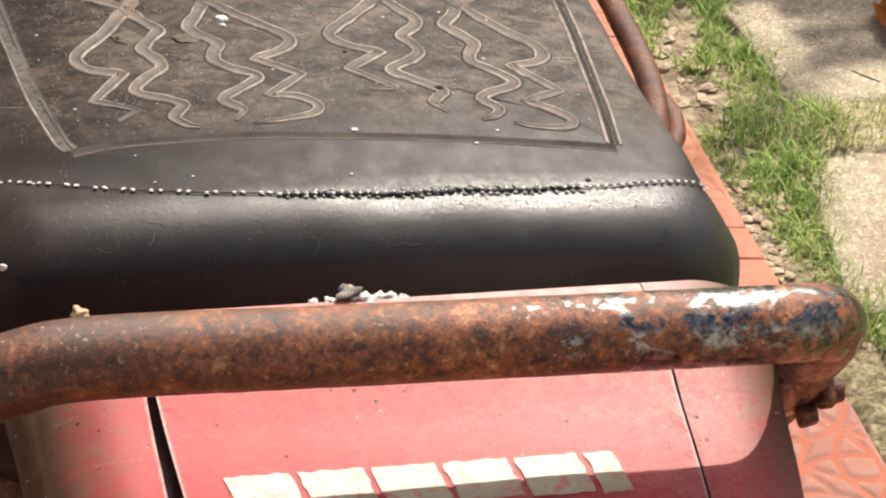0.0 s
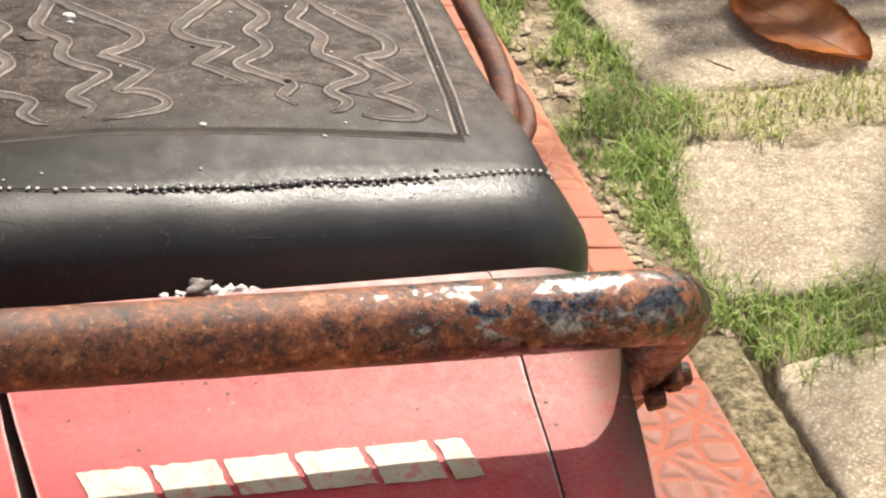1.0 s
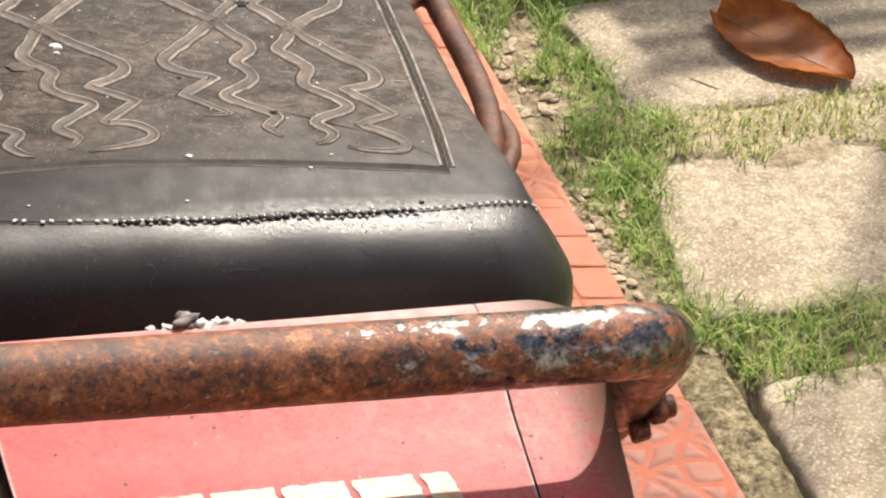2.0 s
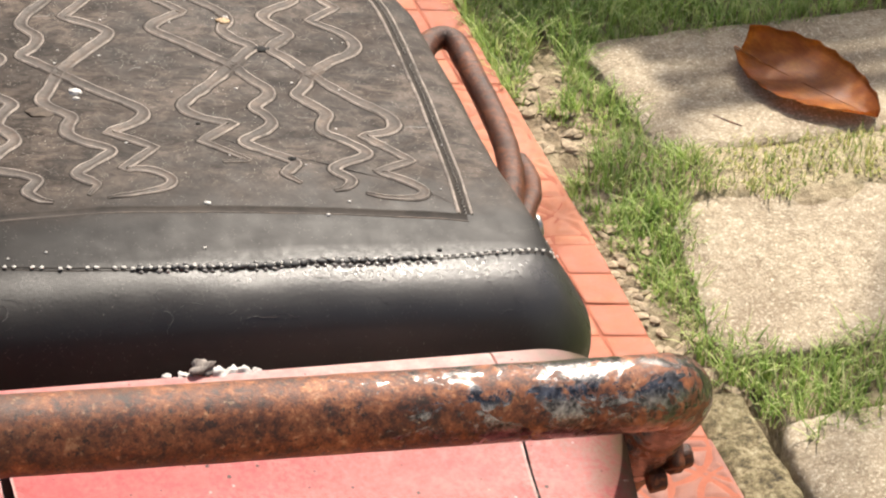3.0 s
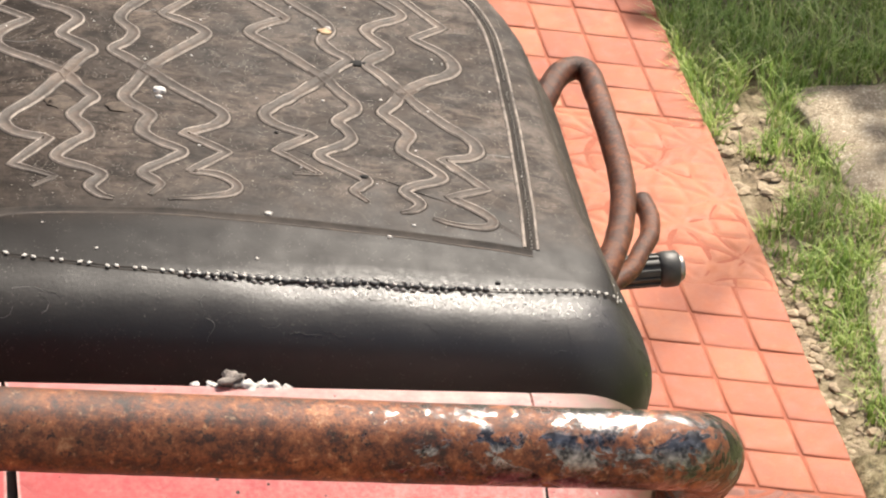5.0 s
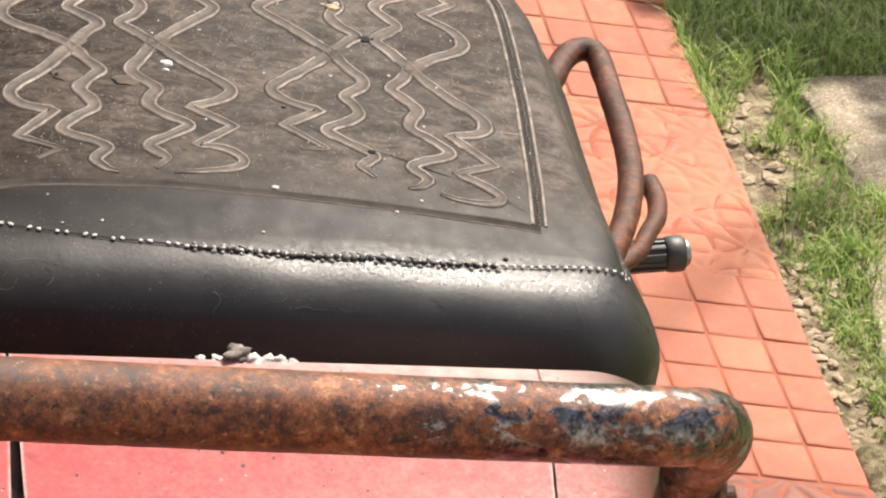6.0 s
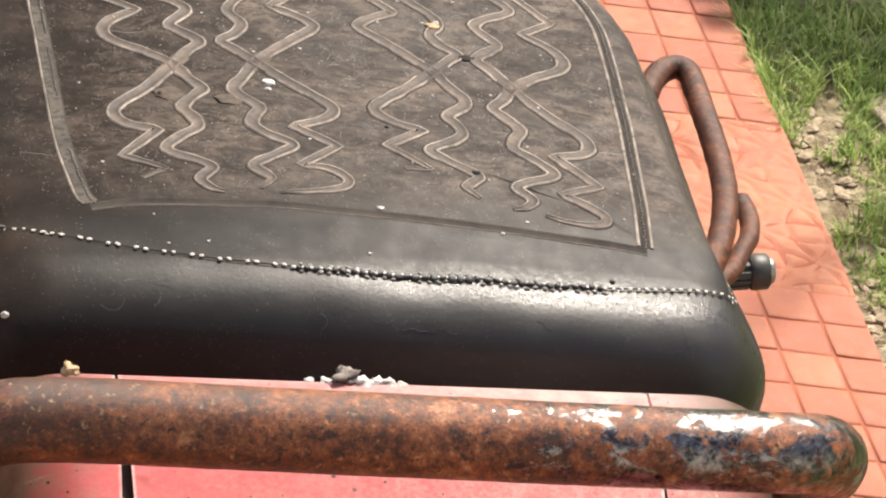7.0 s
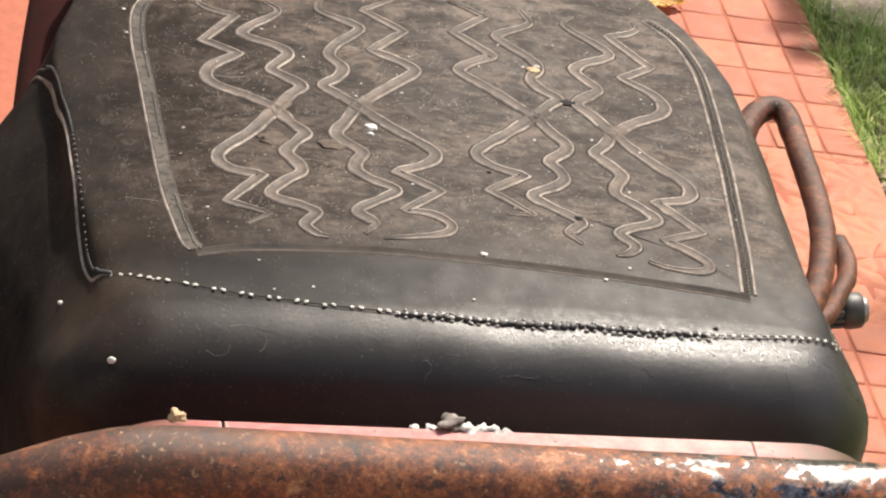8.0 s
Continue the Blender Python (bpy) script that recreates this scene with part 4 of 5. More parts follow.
CHAR = m_plain("charred_vinyl", (0.003, 0.003, 0.003), (0.01, 0.009, 0.008), 200, 0.95, 0.4, 0.0005)
TAN = m_plain("worn_tan_vinyl", (0.035, 0.028, 0.023), (0.1, 0.076, 0.058), 260, 0.7, 0.3, 0.0005, spec=0.15)
SCUFF = m_plain("scuffed_vinyl", (0.025, 0.023, 0.021), (0.11, 0.1, 0.092), 300, 0.5, 0.3, 0.0004)
fleck("pale_mark", -0.1085, -0.033, 0.0012, 0.0012, DEBRIS, "white chip", 1.9)
fleck("pale_mark", -0.1235, 0.0035, 0.001, 0.0006, DEBRIS, "white chip", 2.9)
fleck("pale_mark", -0.0247, 0.0865, 0.0022, 0.0009, DEBRIS, "white dried speck", 1.2)
fleck("pale_mark", -0.0251, 0.0818, 0.0011, 0.0006, DEBRIS, "white dried speck", 2.2)
fleck("pale_mark", 0.0375, 0.1385, 0.0026, 0.001, HUSK, "tan dried speck", 3.2)
fleck("pale_mark", 0.039, 0.1415, 0.0012, 0.0009, DEBRIS, "white dried speck", 5.2)
fleck("burn_hole", 0.0462, 0.1156, 0.0027, 0.0005, CHAR, "small dark burn", 4.2)
fleck("burn_hole", 0.0381, 0.0358, 0.0015, 0.0006, CHAR, "small dark burn", 6.2)
fleck("burn_hole", 0.012, 0.0614, 0.0008, 0.0003, CHAR, "small dark burn", 2.7)
fleck("burn_hole", 0.0741, -0.0156, 0.0008, 0.0003, CHAR, "small dark burn", 3.7)
fleck("pale_mark", 0.0042, 0.0103, 0.0011, 0.0004, DEBRIS, "white chip", 4.4)
fleck("pale_mark", 0.0416, 0.0016, 0.0007, 0.0004, DEBRIS, "white chip", 5.6)
fleck("worn_patch", -0.0385, 0.0735, 0.0042, 0.0003, TAN, "worn tan patch", 7.2)
fleck("worn_patch", -0.0575, 0.0755, 0.005, 0.0003, TAN, "worn tan patch", 8.2)
for i in range(46):
    x, y = rng.uniform(-0.11, 0.11), rng.uniform(-0.012, 0.19)
    fleck("pale_speck", x, y, rng.uniform(0.00025, 0.0006), 0.0002, DEBRIS, "", i * 1.7)

for i in range(30):
    rear = i < 17
    p = Vector((rng.uniform(-0.1, 0.11), rng.uniform(-0.037, -0.024) if rear else rng.uniform(0.03, 0.18), 0))
    pts, ang = [p], rng.uniform(-0.7, 0.7) + (math.pi if rng.random() < 0.5 else 0)
    for k in range(rng.randint(3, 8)):
        ang += rng.uniform(-0.8, 0.8)
        pts.append(pts[-1] + Vector((math.cos(ang), 0.6 * math.sin(ang), 0)) * rng.uniform(0.001, 0.0026))
    if all(-0.0395 < q.y for q in pts):
        ribbon("scratch", smooth_path(pts, 3), rng.uniform(0.0001, 0.00022), (SCUFF,), ((-1, -0.0001, 0), (0, 0.00012, 0), (1, -0.0001, 0)), seat, "", True)

# ---- what carries the seat ----
axle = Vector((0, 0.13, 0.285))
wheel = new("rear_wheel")
wheel.parent = bike
wheel.matrix_basis = pose(*axle, 0, 90, 0)
bm = bmesh.new()
loops = []
for k in range(64):
    a = 2 * math.pi * k / 64
    loops.append([((0.248 + 0.036 * math.cos(t)) * math.cos(a), (0.248 + 0.036 * math.cos(t)) * math.sin(a), 0.042 * math.sin(t)) for t in (2 * math.pi * i / 14 for i in range(14))])
rings(bm, loops + [loops[0]])
bmesh.ops.remove_doubles(bm, verts=bm.verts, dist=1e-5)
part("tyre", bm, RUBBER, wheel, "black rubber tyre")
bm = bmesh.new()
loops = [[((r * math.cos(2 * math.pi * k / 64)), r * math.sin(2 * math.pi * k / 64), z) for k in range(64)] for r, z in ((0.222, -0.024), (0.212, -0.012), (0.208, 0), (0.212, 0.012), (0.222, 0.024), (0.2, 0.002), (0.2, -0.002), (0.222, -0.024))]
rings(bm, loops)
part("rim", bm, STEEL, wheel)
bm = bmesh.new()
turned(bm, ((0.012, -0.075), (0.05, -0.045), (0.05, 0.045), (0.012, 0.075)))
part("hub", bm, STEEL, wheel)
for k in range(18):
    a = 2 * math.pi * k / 18
    bm = bmesh.new()
    tube(bm, [Vector((0.045 * math.cos(a), 0.045 * math.sin(a), 0.03 * (-1) ** k)), Vector((0.21 * math.cos(a + 0.25), 0.21 * math.sin(a + 0.25), 0))], 0.0016, 6)
    part("spoke", bm, STEEL, wheel)
bm = bmesh.new()
box(bm, (-0.1, -0.02, 0.715), (0.1, 0.44, 0.737), 0.006)
part("seat_pan", bm, BLACKP, bike)
for s in (-1, 1):
    bm = bmesh.new()
    tube(bm, smooth_path([(s * 0.1, -0.02, 0.73), (s * 0.105, 0.15, 0.7), (s * 0.1, 0.4, 0.66), (s * 0.09, 0.55, 0.45)], 8), 0.011, 12)
    part("frame_tube", bm, RUST, bike)
    bm = bmesh.new()
    tube(bm, [Vector((s * 0.1, 0.13, 0.285)), Vector((s * 0.1, 0.35, 0.3)), Vector((s * 0.1, 0.56, 0.34))], 0.014, 12)
    part("swing_arm", bm, BLACKP, bike)
    bm = bmesh.new()
    tube(bm, [Vector((s * 0.105, 0.13, 0.3)), Vector((s * 0.105, 0.19, 0.68))], 0.018, 14)
    part("shock_absorber", bm, STEEL, bike)
    bm = bmesh.new()
    tube(bm, [Vector((s * 0.09, 0.56, 0.46)), Vector((s * 0.1, 0.53, 0.34)), Vector((s * 0.1, 0.5, 0.2)), Vector((s * 0.13, 0.44, 0.02 - s * 0.012))], 0.012, 12)
    part("stand_leg", bm, BLACKP, bike)
    bm = bmesh.new()
    tube(bm, [Vector((s * 0.1, 0.5, 0.36)), Vector((s * 0.13, 0.48, 0.47)), Vector((s * 0.235, 0.468, 0.507))], 0.008, 12)
    part("footrest_bracket", bm, RUST, bike)

# ---- kerb and soil chips beside the path ----
bm = bmesh.new()
loops = []
for j in range(61):
    y = -0.9 + 0.775 * j / 60
    row = []
    for x, z in ((0.051, -0.06), (0.0515, -0.03), (0.055, -0.0235), (0.062, -0.0215), (0.075, -0.021), (0.094, -0.0215), (0.1015, -0.025), (0.1035, -0.075)):
        q = Vector((x, y, z))
        q += Vector((0.003, 0, 0.0035)) * noise.noise(q * 55) + Vector((0.002, 0, 0.002)) * noise.noise(q * 160)
        row.append(q)
    loops.append(row)
rings(bm, loops, False)
bmesh.ops.recalc_face_normals(bm, faces=bm.faces)
tagged(mesh_ob("kerb", bm, KERB), "weathered mossy concrete kerb beside the red path", "kerb", kind="structure")

bm = bmesh.new()
rng = random.Random(11)
for i in range(300):
    x, y = rng.uniform(0.048, 0.11), rng.uniform(-0.12, 0.42)
    size = 0.0016 + 0.0062 * rng.random() ** 2
    made = bmesh.ops.create_icosphere(bm, subdivisions=1, radius=size)["verts"]
    turn = Matrix.Rotation(rng.uniform(0, 6.3), 3, "Z")
    rng_k = rng.uniform(0.9, 2.1)
    for v in made:
        v.co = turn @ Vector((v.co.x * rng_k, v.co.y * 0.9, v.co.z * 0.5)) * (1 + 0.5 * noise.noise(v.co * 200 + Vector((i, 0, 0))))
        v.co += Vector((x, y, soil_z(x, y) + size * 0.15))
tagged(mesh_ob("stone_chips", bm, m_plain("stone_chip", (0.13, 0.095, 0.06), (0.47, 0.375, 0.25), 120, 0.9, 0.6, 0.002, geo=True), smooth=False), "loose pale stone chips in the soil beside the path", "gravel", kind="stuff")

# ---- grass ----
SLABS = ((0.385, 0.346, 0.235, 0.114, 1, 0), (0.246, 0.037, 0.13, 0.123, 0, 0.17), (0.283, -0.325, 0.175, 0.157, 0, 0), (0.30, 0.80, 0.25, 0.165, 6, 0))


def on_slab(x, y, grow):
    for cx, cy, sx, sy, turn, skew in SLABS:
        a = -radians(turn)
        u, v = math.cos(a) * (x - cx) - math.sin(a) * (y - cy), math.sin(a) * (x - cx) + math.cos(a) * (y - cy)
        u -= skew * v
        if (abs(u) / (sx + grow)) ** 6 + (abs(v) / (sy + grow)) ** 6 < 1:
            return True
    return False


def grass_height(x, y):
    """How tall the grass stands at a place; 0 where there is none."""
    w = 0.012 * noise.noise(Vector((x * 14, y * 14, 5))) + 0.006 * noise.noise(Vector((x * 50, y * 50, 8)))
    left = float(np.interp(y, (0.08, 0.105, 0.21, 0.235, 0.3, 0.36), (0.076, 0.05, 0.05, 0.104, 0.108, 0.04)))
    if y < -0.115:
        left = 0.105
    if y < -0.17 and x < 0.135 + w:
        return 0
    if 0.34 < y < 0.5 and abs(x - 0.083 - 0.33 * (y - 0.355)) < 0.02 * min(1, (0.5 - y) / 0.08) + 0.5 * w:
        return 0
    if x < left + w or on_slab(x, y, -0.013 + 1.9 * w):
        return 0
    tall = 0.024
    if 0.14 < y < 0.26 and x > 0.19:
        tall = 0.012
    if y > 0.45:
        tall = 0.034
    if x < left + w + 0.02:
        tall *= 0.75
    return tall * (1 + 0.5 * noise.noise(Vector((x * 25, y * 25, 2))))


verts, faces = [], []
rng = random.Random(3)
tries = 0
count = 0
while count < 42000 and tries < 170000:
    tries += 1
    x, y = 0.0 + 0.85 * rng.random() ** 1.25, rng.uniform(-0.5, 1.05)
    h = grass_height(x, y)
    if h <= 0 or (h < 0.02 and y > 0.13 and rng.random() < 0.3):
        continue
    if noise.noise(Vector((x * 30, y * 30, 40))) < -0.45:
        continue
    count += 1
    h *= rng.uniform(0.55, 1.35)
    a = rng.uniform(0, 2 * math.pi)
    lean = rng.uniform(0.15, 0.95) * h
    wide = rng.uniform(0.0005, 0.0011)
    dx, dy = math.cos(a), math.sin(a)
    s = Vector((-dy, dx, 0)) * wide
    base = Vector((x, y, -0.029 + 0.0125 * trodden(x, y)))
    n0 = len(verts)
    for t, k in ((0, 1.0), (0.4, 0.95), (0.75, 0.65)):
        p = base + Vector((dx * lean * t * t, dy * lean * t * t, h * t * (1 - 0.25 * t)))
        verts += [p - s * k, p + s * k]
    verts.append(base + Vector((dx * lean * 1.1, dy * lean * 1.1, h * 0.78)))
    faces += [(n0, n0 + 1, n0 + 3, n0 + 2), (n0 + 2, n0 + 3, n0 + 5, n0 + 4), (n0 + 4, n0 + 5, n0 + 6)]
# blades that hang over the path's edge
rng = random.Random(17)
for i in range(620):
    y = rng.uniform(0.36, 0.8)
    if noise.noise(Vector((y * 40, 0, 6))) < -0.15:
        continue
    base = Vector((EDGE + rng.uniform(0.001, 0.014), y, -0.028))
    h, a = rng.uniform(0.036, 0.056), math.pi + rng.uniform(-1.1, 1.1)
    dx, dy, lean = math.cos(a), math.sin(a), rng.uniform(0.0, 0.03)
    s = Vector((-dy, dx, 0)) * rng.uniform(0.0005, 0.001)
    n0 = len(verts)
    for t, k in ((0, 1.0), (0.4, 0.95), (0.75, 0.65)):
        p = base + Vector((dx * lean * t * t, dy * lean * t * t, h * t * (1 - 0.25 * t)))
        verts += [p - s * k, p + s * k]
    verts.append(base + Vector((dx * lean * 1.1, dy * lean * 1.1, h * 0.72)))
    faces += [(n0, n0 + 1, n0 + 3, n0 + 2), (n0 + 2, n0 + 3, n0 + 5, n0 + 4), (n0 + 4, n0 + 5, n0 + 6)]
rng = random.Random(31)
for i in range(26000):
    x, y = rng.uniform(0.13, 2.6), rng.uniform(-1.6, 3.2)
    if (x < 0.85 and -0.5 < y < 1.05) or on_slab(x, y, 0.0):
        continue
    h, a = rng.uniform(0.02, 0.05), rng.uniform(0, 2 * math.pi)
    dx, dy = math.cos(a), math.sin(a)
    s = Vector((-dy, dx, 0)) * rng.uniform(0.001, 0.0025)
    base = Vector((x, y, -0.06 if (x > 1.4 or y > 1.65 or y < -0.85) else -0.03))
    n0 = len(verts)
    verts += [base - s, base + s, base + Vector((dx * 0.3, dy * 0.3, 0.9)) * h - s * 0.7, base + Vector((dx * 0.3, dy * 0.3, 0.9)) * h + s * 0.7, base + Vector((dx * 0.9, dy * 0.9, 1.1)) * h]
    faces += [(n0, n0 + 1, n0 + 3, n0 + 2), (n0 + 2, n0 + 3, n0 + 4)]
me = bpy.data.meshes.new("grass")
me.from_pydata(verts, [], faces)
me.materials.append(GRASS)
me.shade_smooth()
tagged(new("grass", me), "bright green lawn grass growing round the flagstones", "grass", kind="stuff")

# ---- dead leaves and twig ----
def leaf(name, at, long, wide, turn, label, curl, thick=0.0005, mat=LEAF):
    bm = bmesh.new()
    n, m = 26, 12
    grid = []
    for i in range(n + 1):
        t = i / n
        half = wide * (math.sin(math.pi * min(1, t * 0.96 + 0.03)) ** 0.7) * (1.12 - 0.22 * t)
        row = []
        for j in range(m + 1):
            u = 2 * j / m - 1
            x = (t - 0.5) * long
            y = half * u * (1 + 0.07 * noise.noise(Vector((t * 13, u, 3))))
            z = curl * (u * u) * ((2.3 - 1.7 * t) if u > 0 else 0.75) + 0.003 * max(0.0, -u - 0.6) + 0.25 * curl * (2 * t - 1) ** 2 + 0.0012 * math.sin(t * 46 + abs(u) * 5) * abs(u) + 0.002 * noise.noise(Vector((t * 6, u * 2, 7)))
            row.append(Vector((x, y, z + 0.001)))
        grid.append(row)
    rings(bm, grid, False)
    bmesh.ops.solidify(bm, geom=bm.faces[:], thickness=thick)
    bmesh.ops.recalc_face_normals(bm, faces=bm.faces)
    blade = Matrix.Translation(at) @ pose(0, 0, 0, 0, 0, turn)
    top = new(name)
    top.matrix_basis = blade
    part("blade", bm, mat, top)
    bm = bmesh.new()
    tube(bm, smooth_path([(-long * 0.54, 0, 0.25 * curl + 0.002), (-long * 0.3, 0, 0.002), (0, 0, 0.0015), (long * 0.46, 0, 0.0028)], 6), lambda t: 0.0008 - 0.0006 * t, 8)
    part("midrib", bm, mat, top, "dark leaf stalk and midrib")
    return tagged(top, label, "leaf")


leaf("dead_leaf", (0.344, 0.318, -0.0142), 0.172, 0.05, -61, "curled orange-brown dead leaf lying on a flagstone", 0.011)
YELLOW = m_plain("yellow_leaf", (0.5, 0.3, 0.07), (0.78, 0.56, 0.2), 60, 0.6, 0.3, 0.001)
leaf("dead_leaf", (-0.11, 0.655, 0.003), 0.05, 0.015, -10, "small yellow fallen leaf on the red path", 0.005, mat=YELLOW)
bm = bmesh.new()
tube(bm, smooth_path([(-0.0102, 0.0124, 0), (-0.001, -0.001, 0.0008), (0.0102, -0.0124, 0.0003)], 6), lambda t: 0.0012 - 0.0004 * t, 8)
twig = mesh_ob("twig", bm, RUST)
twig.matrix_basis = pose(0.2445, 0.2775, -0.0176)
tagged(twig, "short dark dry twig on a flagstone", "twig")

# ---- unseen tree, added to shade the far part ----
tree = new("garden_tree")
tree.matrix_basis = pose(2.6, 3.6, -0.05)
tagged(tree, "garden tree with large leaves shading the lawn", "tree")
BARK = m_plain("bark", (0.07, 0.05, 0.035), (0.2, 0.155, 0.11), 30, 0.9, 0.9, 0.01)
GREEN = m_plain("tree_leaf", (0.04, 0.09, 0.015), (0.1, 0.17, 0.035), 12, 0.5, 0.2, 0.001)
bm = bmesh.new()
tube(bm, smooth_path([(0, 0, 0), (0.06, -0.04, 1.2), (0, -0.12, 2.6), (-0.1, -0.25, 3.8), (-0.1, -0.3, 5.2)], 8), lambda t: 0.13 - 0.09 * t, 16, 0.01)
part("trunk", bm, BARK, tree)
for a, b_, c in (((0, -0.12, 2.7), (-0.3, -0.5, 3.6), (-0.6, -0.9, 4.5)), ((-0.05, -0.2, 3.3), (-0.3, -0.2, 4.0), (-0.7, -0.4, 4.7)), ((-0.1, -0.25, 3.8), (0.3, -0.5, 4.4), (0.6, -0.8, 4.9)), ((-0.1, -0.25, 4.2), (0.1, 0.4, 4.8), (0.2, 0.8, 5.2)), ((-0.3, -0.5, 3.6), (-0.3, -0.9, 4.2), (0.0, -1.2, 4.7))):
    bm = bmesh.new()
    tube(bm, smooth_path([a, b_, c], 8), lambda t: 0.035 - 0.026 * t, 10, 0.004)
    part("limb", bm, BARK, tree)
verts, faces = [], []
rng = random.Random(21)
flat = SUN / SUN.z


def tree_leaf(p, size):
    d = Vector((rng.uniform(-1, 1), rng.uniform(-1, 1), rng.uniform(-0.5, 0.1))).normalized()
    s = d.cross(Vector((rng.uniform(-0.4, 0.4), rng.uniform(-0.4, 0.4), 1))).normalized() * size * 0.24
    n0 = len(verts)
    for t, k in ((0, 0.1), (0.25, 0.8), (0.55, 1.0), (0.8, 0.65)):
        q = p + d * size * t + Vector((0, 0, -0.12 * size * t * t))
        verts.extend([q - s * k, q + s * k])
    verts.append(p + d * size)
    for k in (0, 2, 4):
        faces.append((n0 + k, n0 + k + 1, n0 + k + 3, n0 + k + 2))
    faces.append((n0 + 6, n0 + 7, n0 + 8))


base = Vector((2.6, 3.6, -0.05))
for cx, cy, rx, ry, h0, n in ((0.6, 1.3, 0.8, 0.45, 4.6, 300), (1.6, 1.0, 0.6, 0.8, 4.8, 300), (1.2, 2.0, 0.8, 0.6, 5.0, 300)):
    for i in range(n):
        u, v = rng.gauss(0, 0.55), rng.gauss(0, 0.5)
        h = h0 + rng.uniform(-0.15, 0.35)
        p = Vector((cx + rx * u, cy + ry * v, 0)) + flat * h
        tree_leaf(p - base, rng.uniform(0.09, 0.17))
me = bpy.data.meshes.new("crown")
me.from_pydata(verts, [], faces)
me.materials.append(GREEN)
crown = new("crown", me)
crown.parent = tree

# ---- unseen palm, added so that its frond shades the far flagstone ----
palm = new("garden_palm")
palm.matrix_basis = pose(1.6, 3.0, -0.06)
tagged(palm, "low garden palm with long feathered fronds shading the lawn", "palm")
PALM = m_plain("palm_leaflet", (0.045, 0.095, 0.02), (0.1, 0.17, 0.04), 18, 0.45, 0.2, 0.001)
bm = bmesh.new()
tube(bm, smooth_path([(0, 0, 0), (0.03, 0.02, 0.7), (0.0, -0.02, 1.4), (-0.02, -0.03, 1.85)], 8), lambda t: 0.085 - 0.03 * t, 16, 0.012)
part("trunk", bm, BARK, palm)


def leaflet(bm, root, out, along, reach, wide, drop):
    """A long folded leaflet from the rachis outwards."""
    rows = []
    for t in (0.0, 0.1, 0.3, 0.55, 0.8, 0.93, 0.975, 1.0):
        w = wide * min(1.0, 0.55 + 2.5 * t) * min(1.0, 0.75 + 12 * (1 - t))
        c = root + out * reach * t + Vector((0, 0, -drop * t * t))
        rows.append([c - along * w * 0.5, c + Vector((0, 0, 0.004)), c + along * w * 0.5])
    rings(bm, rows, False)


rng = random.Random(14)
# the long frond over the lawn: its uneven leaflets set the shadow's outline
lift = SUN / SUN.z * 1.6 - Vector((1.6, 3.0, -0.06))
bm = bmesh.new()
tube(bm, smooth_path([(-0.02, -0.03, 1.85), (-0.1, -0.4, 1.98), *(Vector((0.86, y, 0)) + lift for y in (1.25, 0.95, 0.6, 0.32))], 10), lambda t: 0.016 - 0.011 * t, 10)
for k in range(20):
    y = 0.334 + 0.0445 * k
    edge_x = float(np.interp(y, (0.44, 0.47, 0.5, 0.56, 0.7, 1.1), (0.208, 0.16, 0.06, 0.014, 0.004, 0.1))) + (rng.uniform(-0.02, 0.02) if k > 2 else 0.0)
    root = Vector((0.86, y, 0)) + lift
    for way, reach in ((-1, 0.86 - edge_x), (1, 0.45)):
        leaflet(bm, root, Vector((way, rng.uniform(-0.012, 0.012), 0)), Vector((0, 1, 0)), reach, (0.039 if k < 3 else 0.045) + rng.uniform(-0.003, 0.003), 0.0)
part("frond", bm, PALM, palm)
for k in range(6):
    a = radians(-20 + 44 * k)
    d, side = Vector((math.cos(a), math.sin(a), 0)), Vector((-math.sin(a), math.cos(a), 0))
    bm = bmesh.new()
    path = smooth_path([Vector((-0.02, -0.03, 1.85)), d * 0.35 + Vector((0, 0, 2.15)), d * 0.8 + Vector((0, 0, 2.2)), d * 1.25 + Vector((0, 0, 1.95))], 10)
    tube(bm, path, lambda t: 0.016 - 0.011 * t, 10)
    for i in range(20):
        for way in (-1, 1):
            leaflet(bm, path[10 + i], side * way, d, rng.uniform(0.25, 0.4) * (1 - 0.025 * i), 0.03, 0.1)
    part("frond", bm, PALM, palm)

# ---- paving pieces ----
CELL_X, CELL_Y, SLOPE = 0.0458, 0.0468, -0.22
RIGHT = 0.0015


def row_y(k):
    """Where the joint below row k crosses the line x = -0.05."""
    return 0.0525 + CELL_Y * k if k < 10 else 0.529 + 0.054 * (k - 10)


def tile_mesh(width, height, slope):
    bm = bmesh.new()
    loops = []
    for inset, z in ((0.0004, -0.0015), (0.0009, -0.0006), (0.002, -0.00015), (0.0045, 0.0)):
        loop = []
        for cx, cy in ((-1, -1), (0, -1), (1, -1), (1, 0), (1, 1), (0, 1), (-1, 1), (-1, 0)):
            k = 0.96 if cx and cy else 1.0
            x, y = cx * (width / 2 - inset) * k, cy * (height / 2 - inset) * k
            loop.append((x, y + slope * x, z))
        loops.append(loop)
    vs = rings(bm, loops)
    bm.faces.new(vs[-1])
    me = bpy.data.meshes.new("tile")
    bm.to_mesh(me)
    bm.free()
    me.materials.append(PAVING)
    me.shade_smooth()
    return me


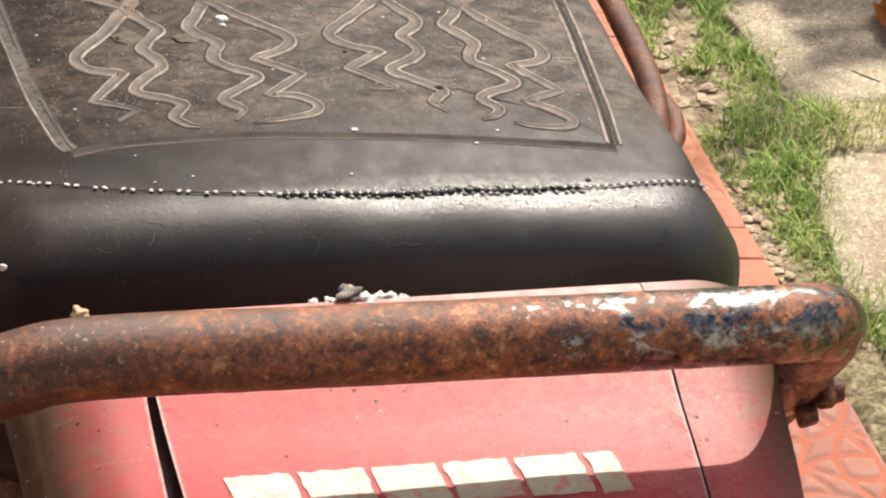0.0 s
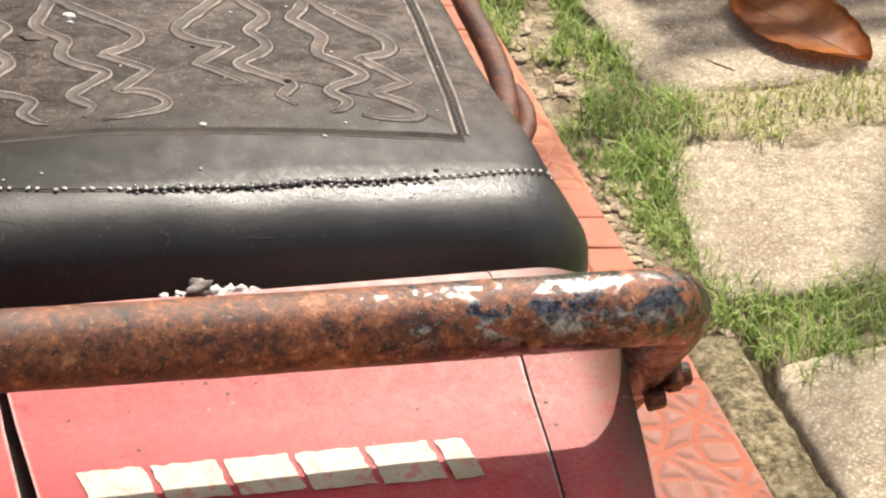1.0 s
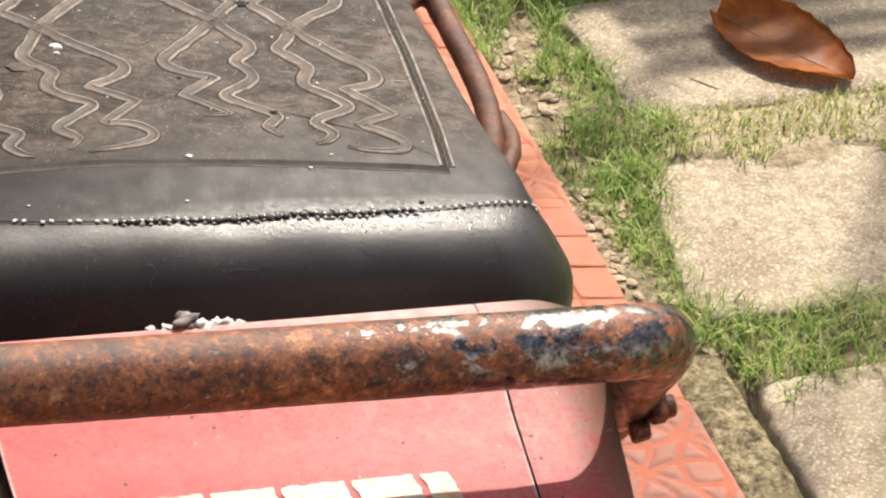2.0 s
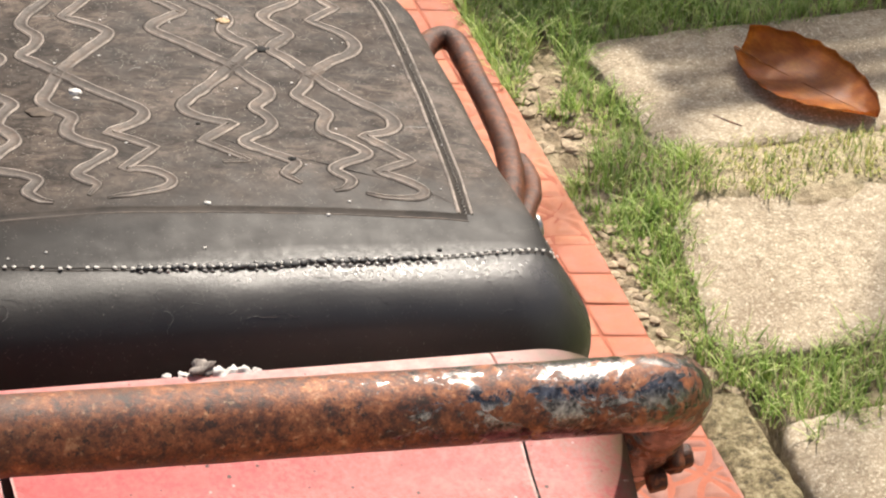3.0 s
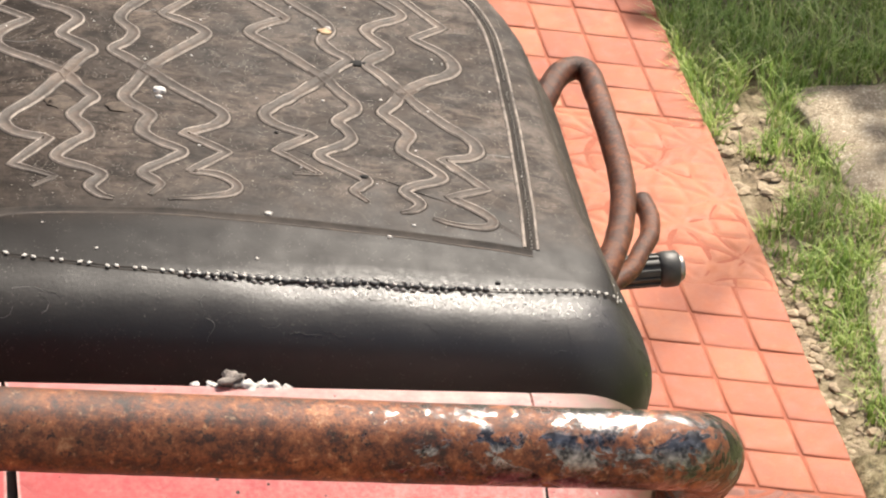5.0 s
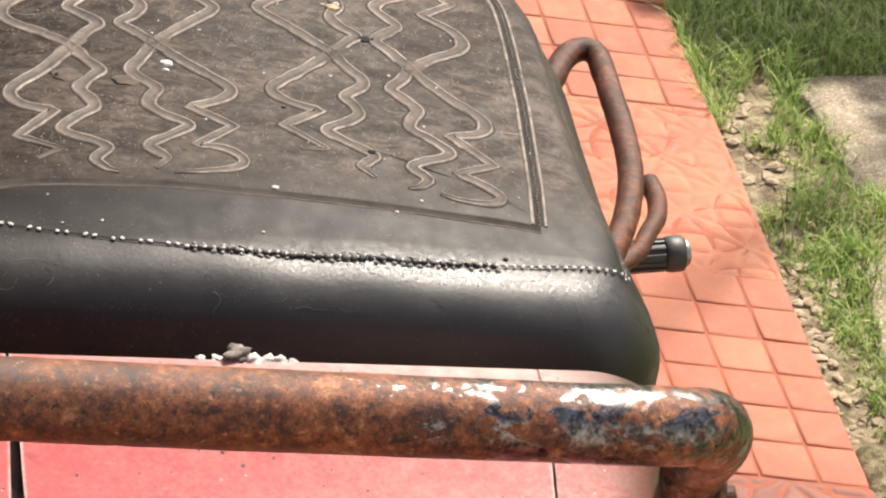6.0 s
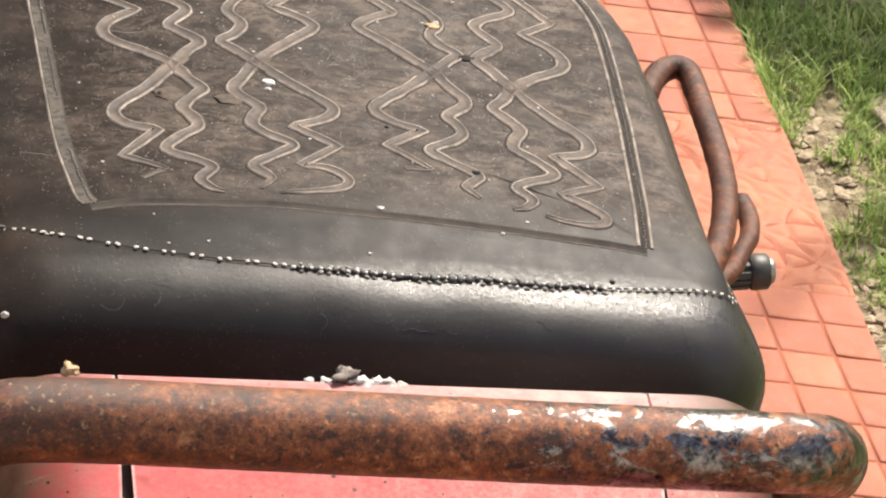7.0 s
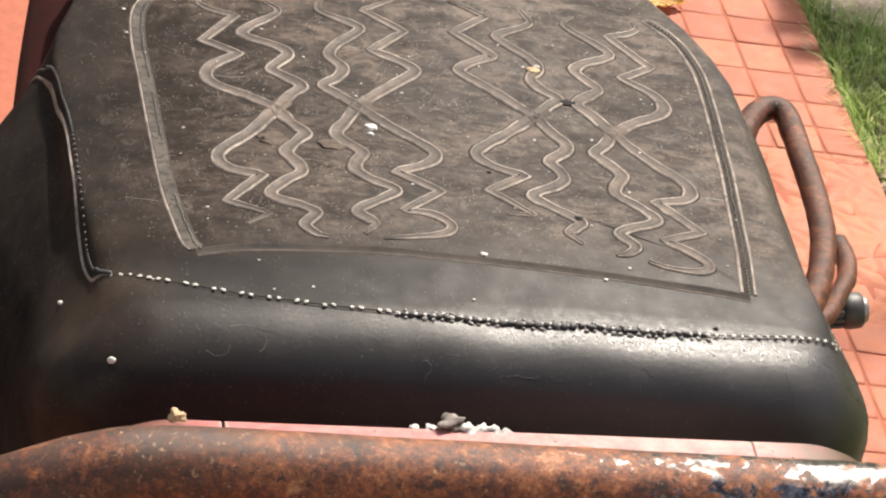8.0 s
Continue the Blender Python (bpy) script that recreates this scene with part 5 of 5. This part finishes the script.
def tile_row(k, columns, slope):
    height = row_y(k + 1) - row_y(k)
    whole = tile_mesh(CELL_X, height, slope)
    last = tile_mesh(EDGE - 0.0015 - RIGHT, height, slope)
    for i in range(-1, columns):
        x = (RIGHT + EDGE - 0.0015) / 2 if i < 0 else RIGHT - (i + 0.5) * CELL_X
        ob = new("tile", last if i < 0 else whole)
        ob.parent = pavement
        ob.matrix_basis = pose(x, row_y(k) + height / 2 + slope * (x + 0.05), rng.uniform(-0.0006, 0.0004), rng.uniform(-0.5, 0.5), rng.uniform(-0.5, 0.5))


def ring_paver(x0, k0, k1, material=PAVING):
    """A paver with interlaced moulded rings, between two joints of the tile rows."""
    x1, y0, y1 = EDGE - 0.001, row_y(k0) + 0.0006, row_y(k1) - 0.0006
    nx, ny = int((x1 - x0) / 0.0024), int((y1 - y0) / 0.0024)
    verts, faces = [], []
    for i in range(nx + 1):
        for j in range(ny + 1):
            x, y = x0 + (x1 - x0) * i / nx, y0 + (y1 - y0) * j / ny
            u, v = (x + 0.024) / CELL_X, (y - y0) / CELL_Y
            d = 1.0
            for a in range(int(u) - 3, int(u) + 4):
                for b in range(int(v) - 3, int(v) + 4):
                    if (a + b) % 2 == 0:
                        d = min(d, abs(math.hypot((u - a) * CELL_X, (v - b) * CELL_Y) - 0.062))
            d = min(d, x1 - x, y - y0, y1 - y)
            worn = (0.7 if material == PAVING else 0.85) + 0.5 * noise.noise(Vector((x * 22, y * 22, 4)))
            z = -0.002 * worn * max(0.0, 1 - (d / 0.0046) ** 2) + 0.0005 * noise.noise(Vector((x * 60, y * 60, 0))) + 0.0006 * noise.noise(Vector((x * 18, y * 18, 9)))
            verts.append((x, y + SLOPE * (x + 0.05), z))
    for i in range(nx):
        for j in range(ny):
            k = i * (ny + 1) + j
            faces.append((k, k + ny + 1, k + ny + 2, k + 1))
    me = bpy.data.meshes.new("ring_paver")
    me.from_pydata(verts, [], faces)
    me.materials.append(material)
    me.shade_smooth()
    ob = new("paver", me)
    ob.parent = pavement


rng = random.Random(8)
ring_paver(-0.4, 1, 7)
ring_paver(-0.4, -11, -5, PAVING_OLD)
for k in range(-5, 1):
    tile_row(k, 8, SLOPE)
for k in range(7, 10):
    tile_row(k, 9, SLOPE)
for k in range(10, 19):
    tile_row(k, 20, -0.24)
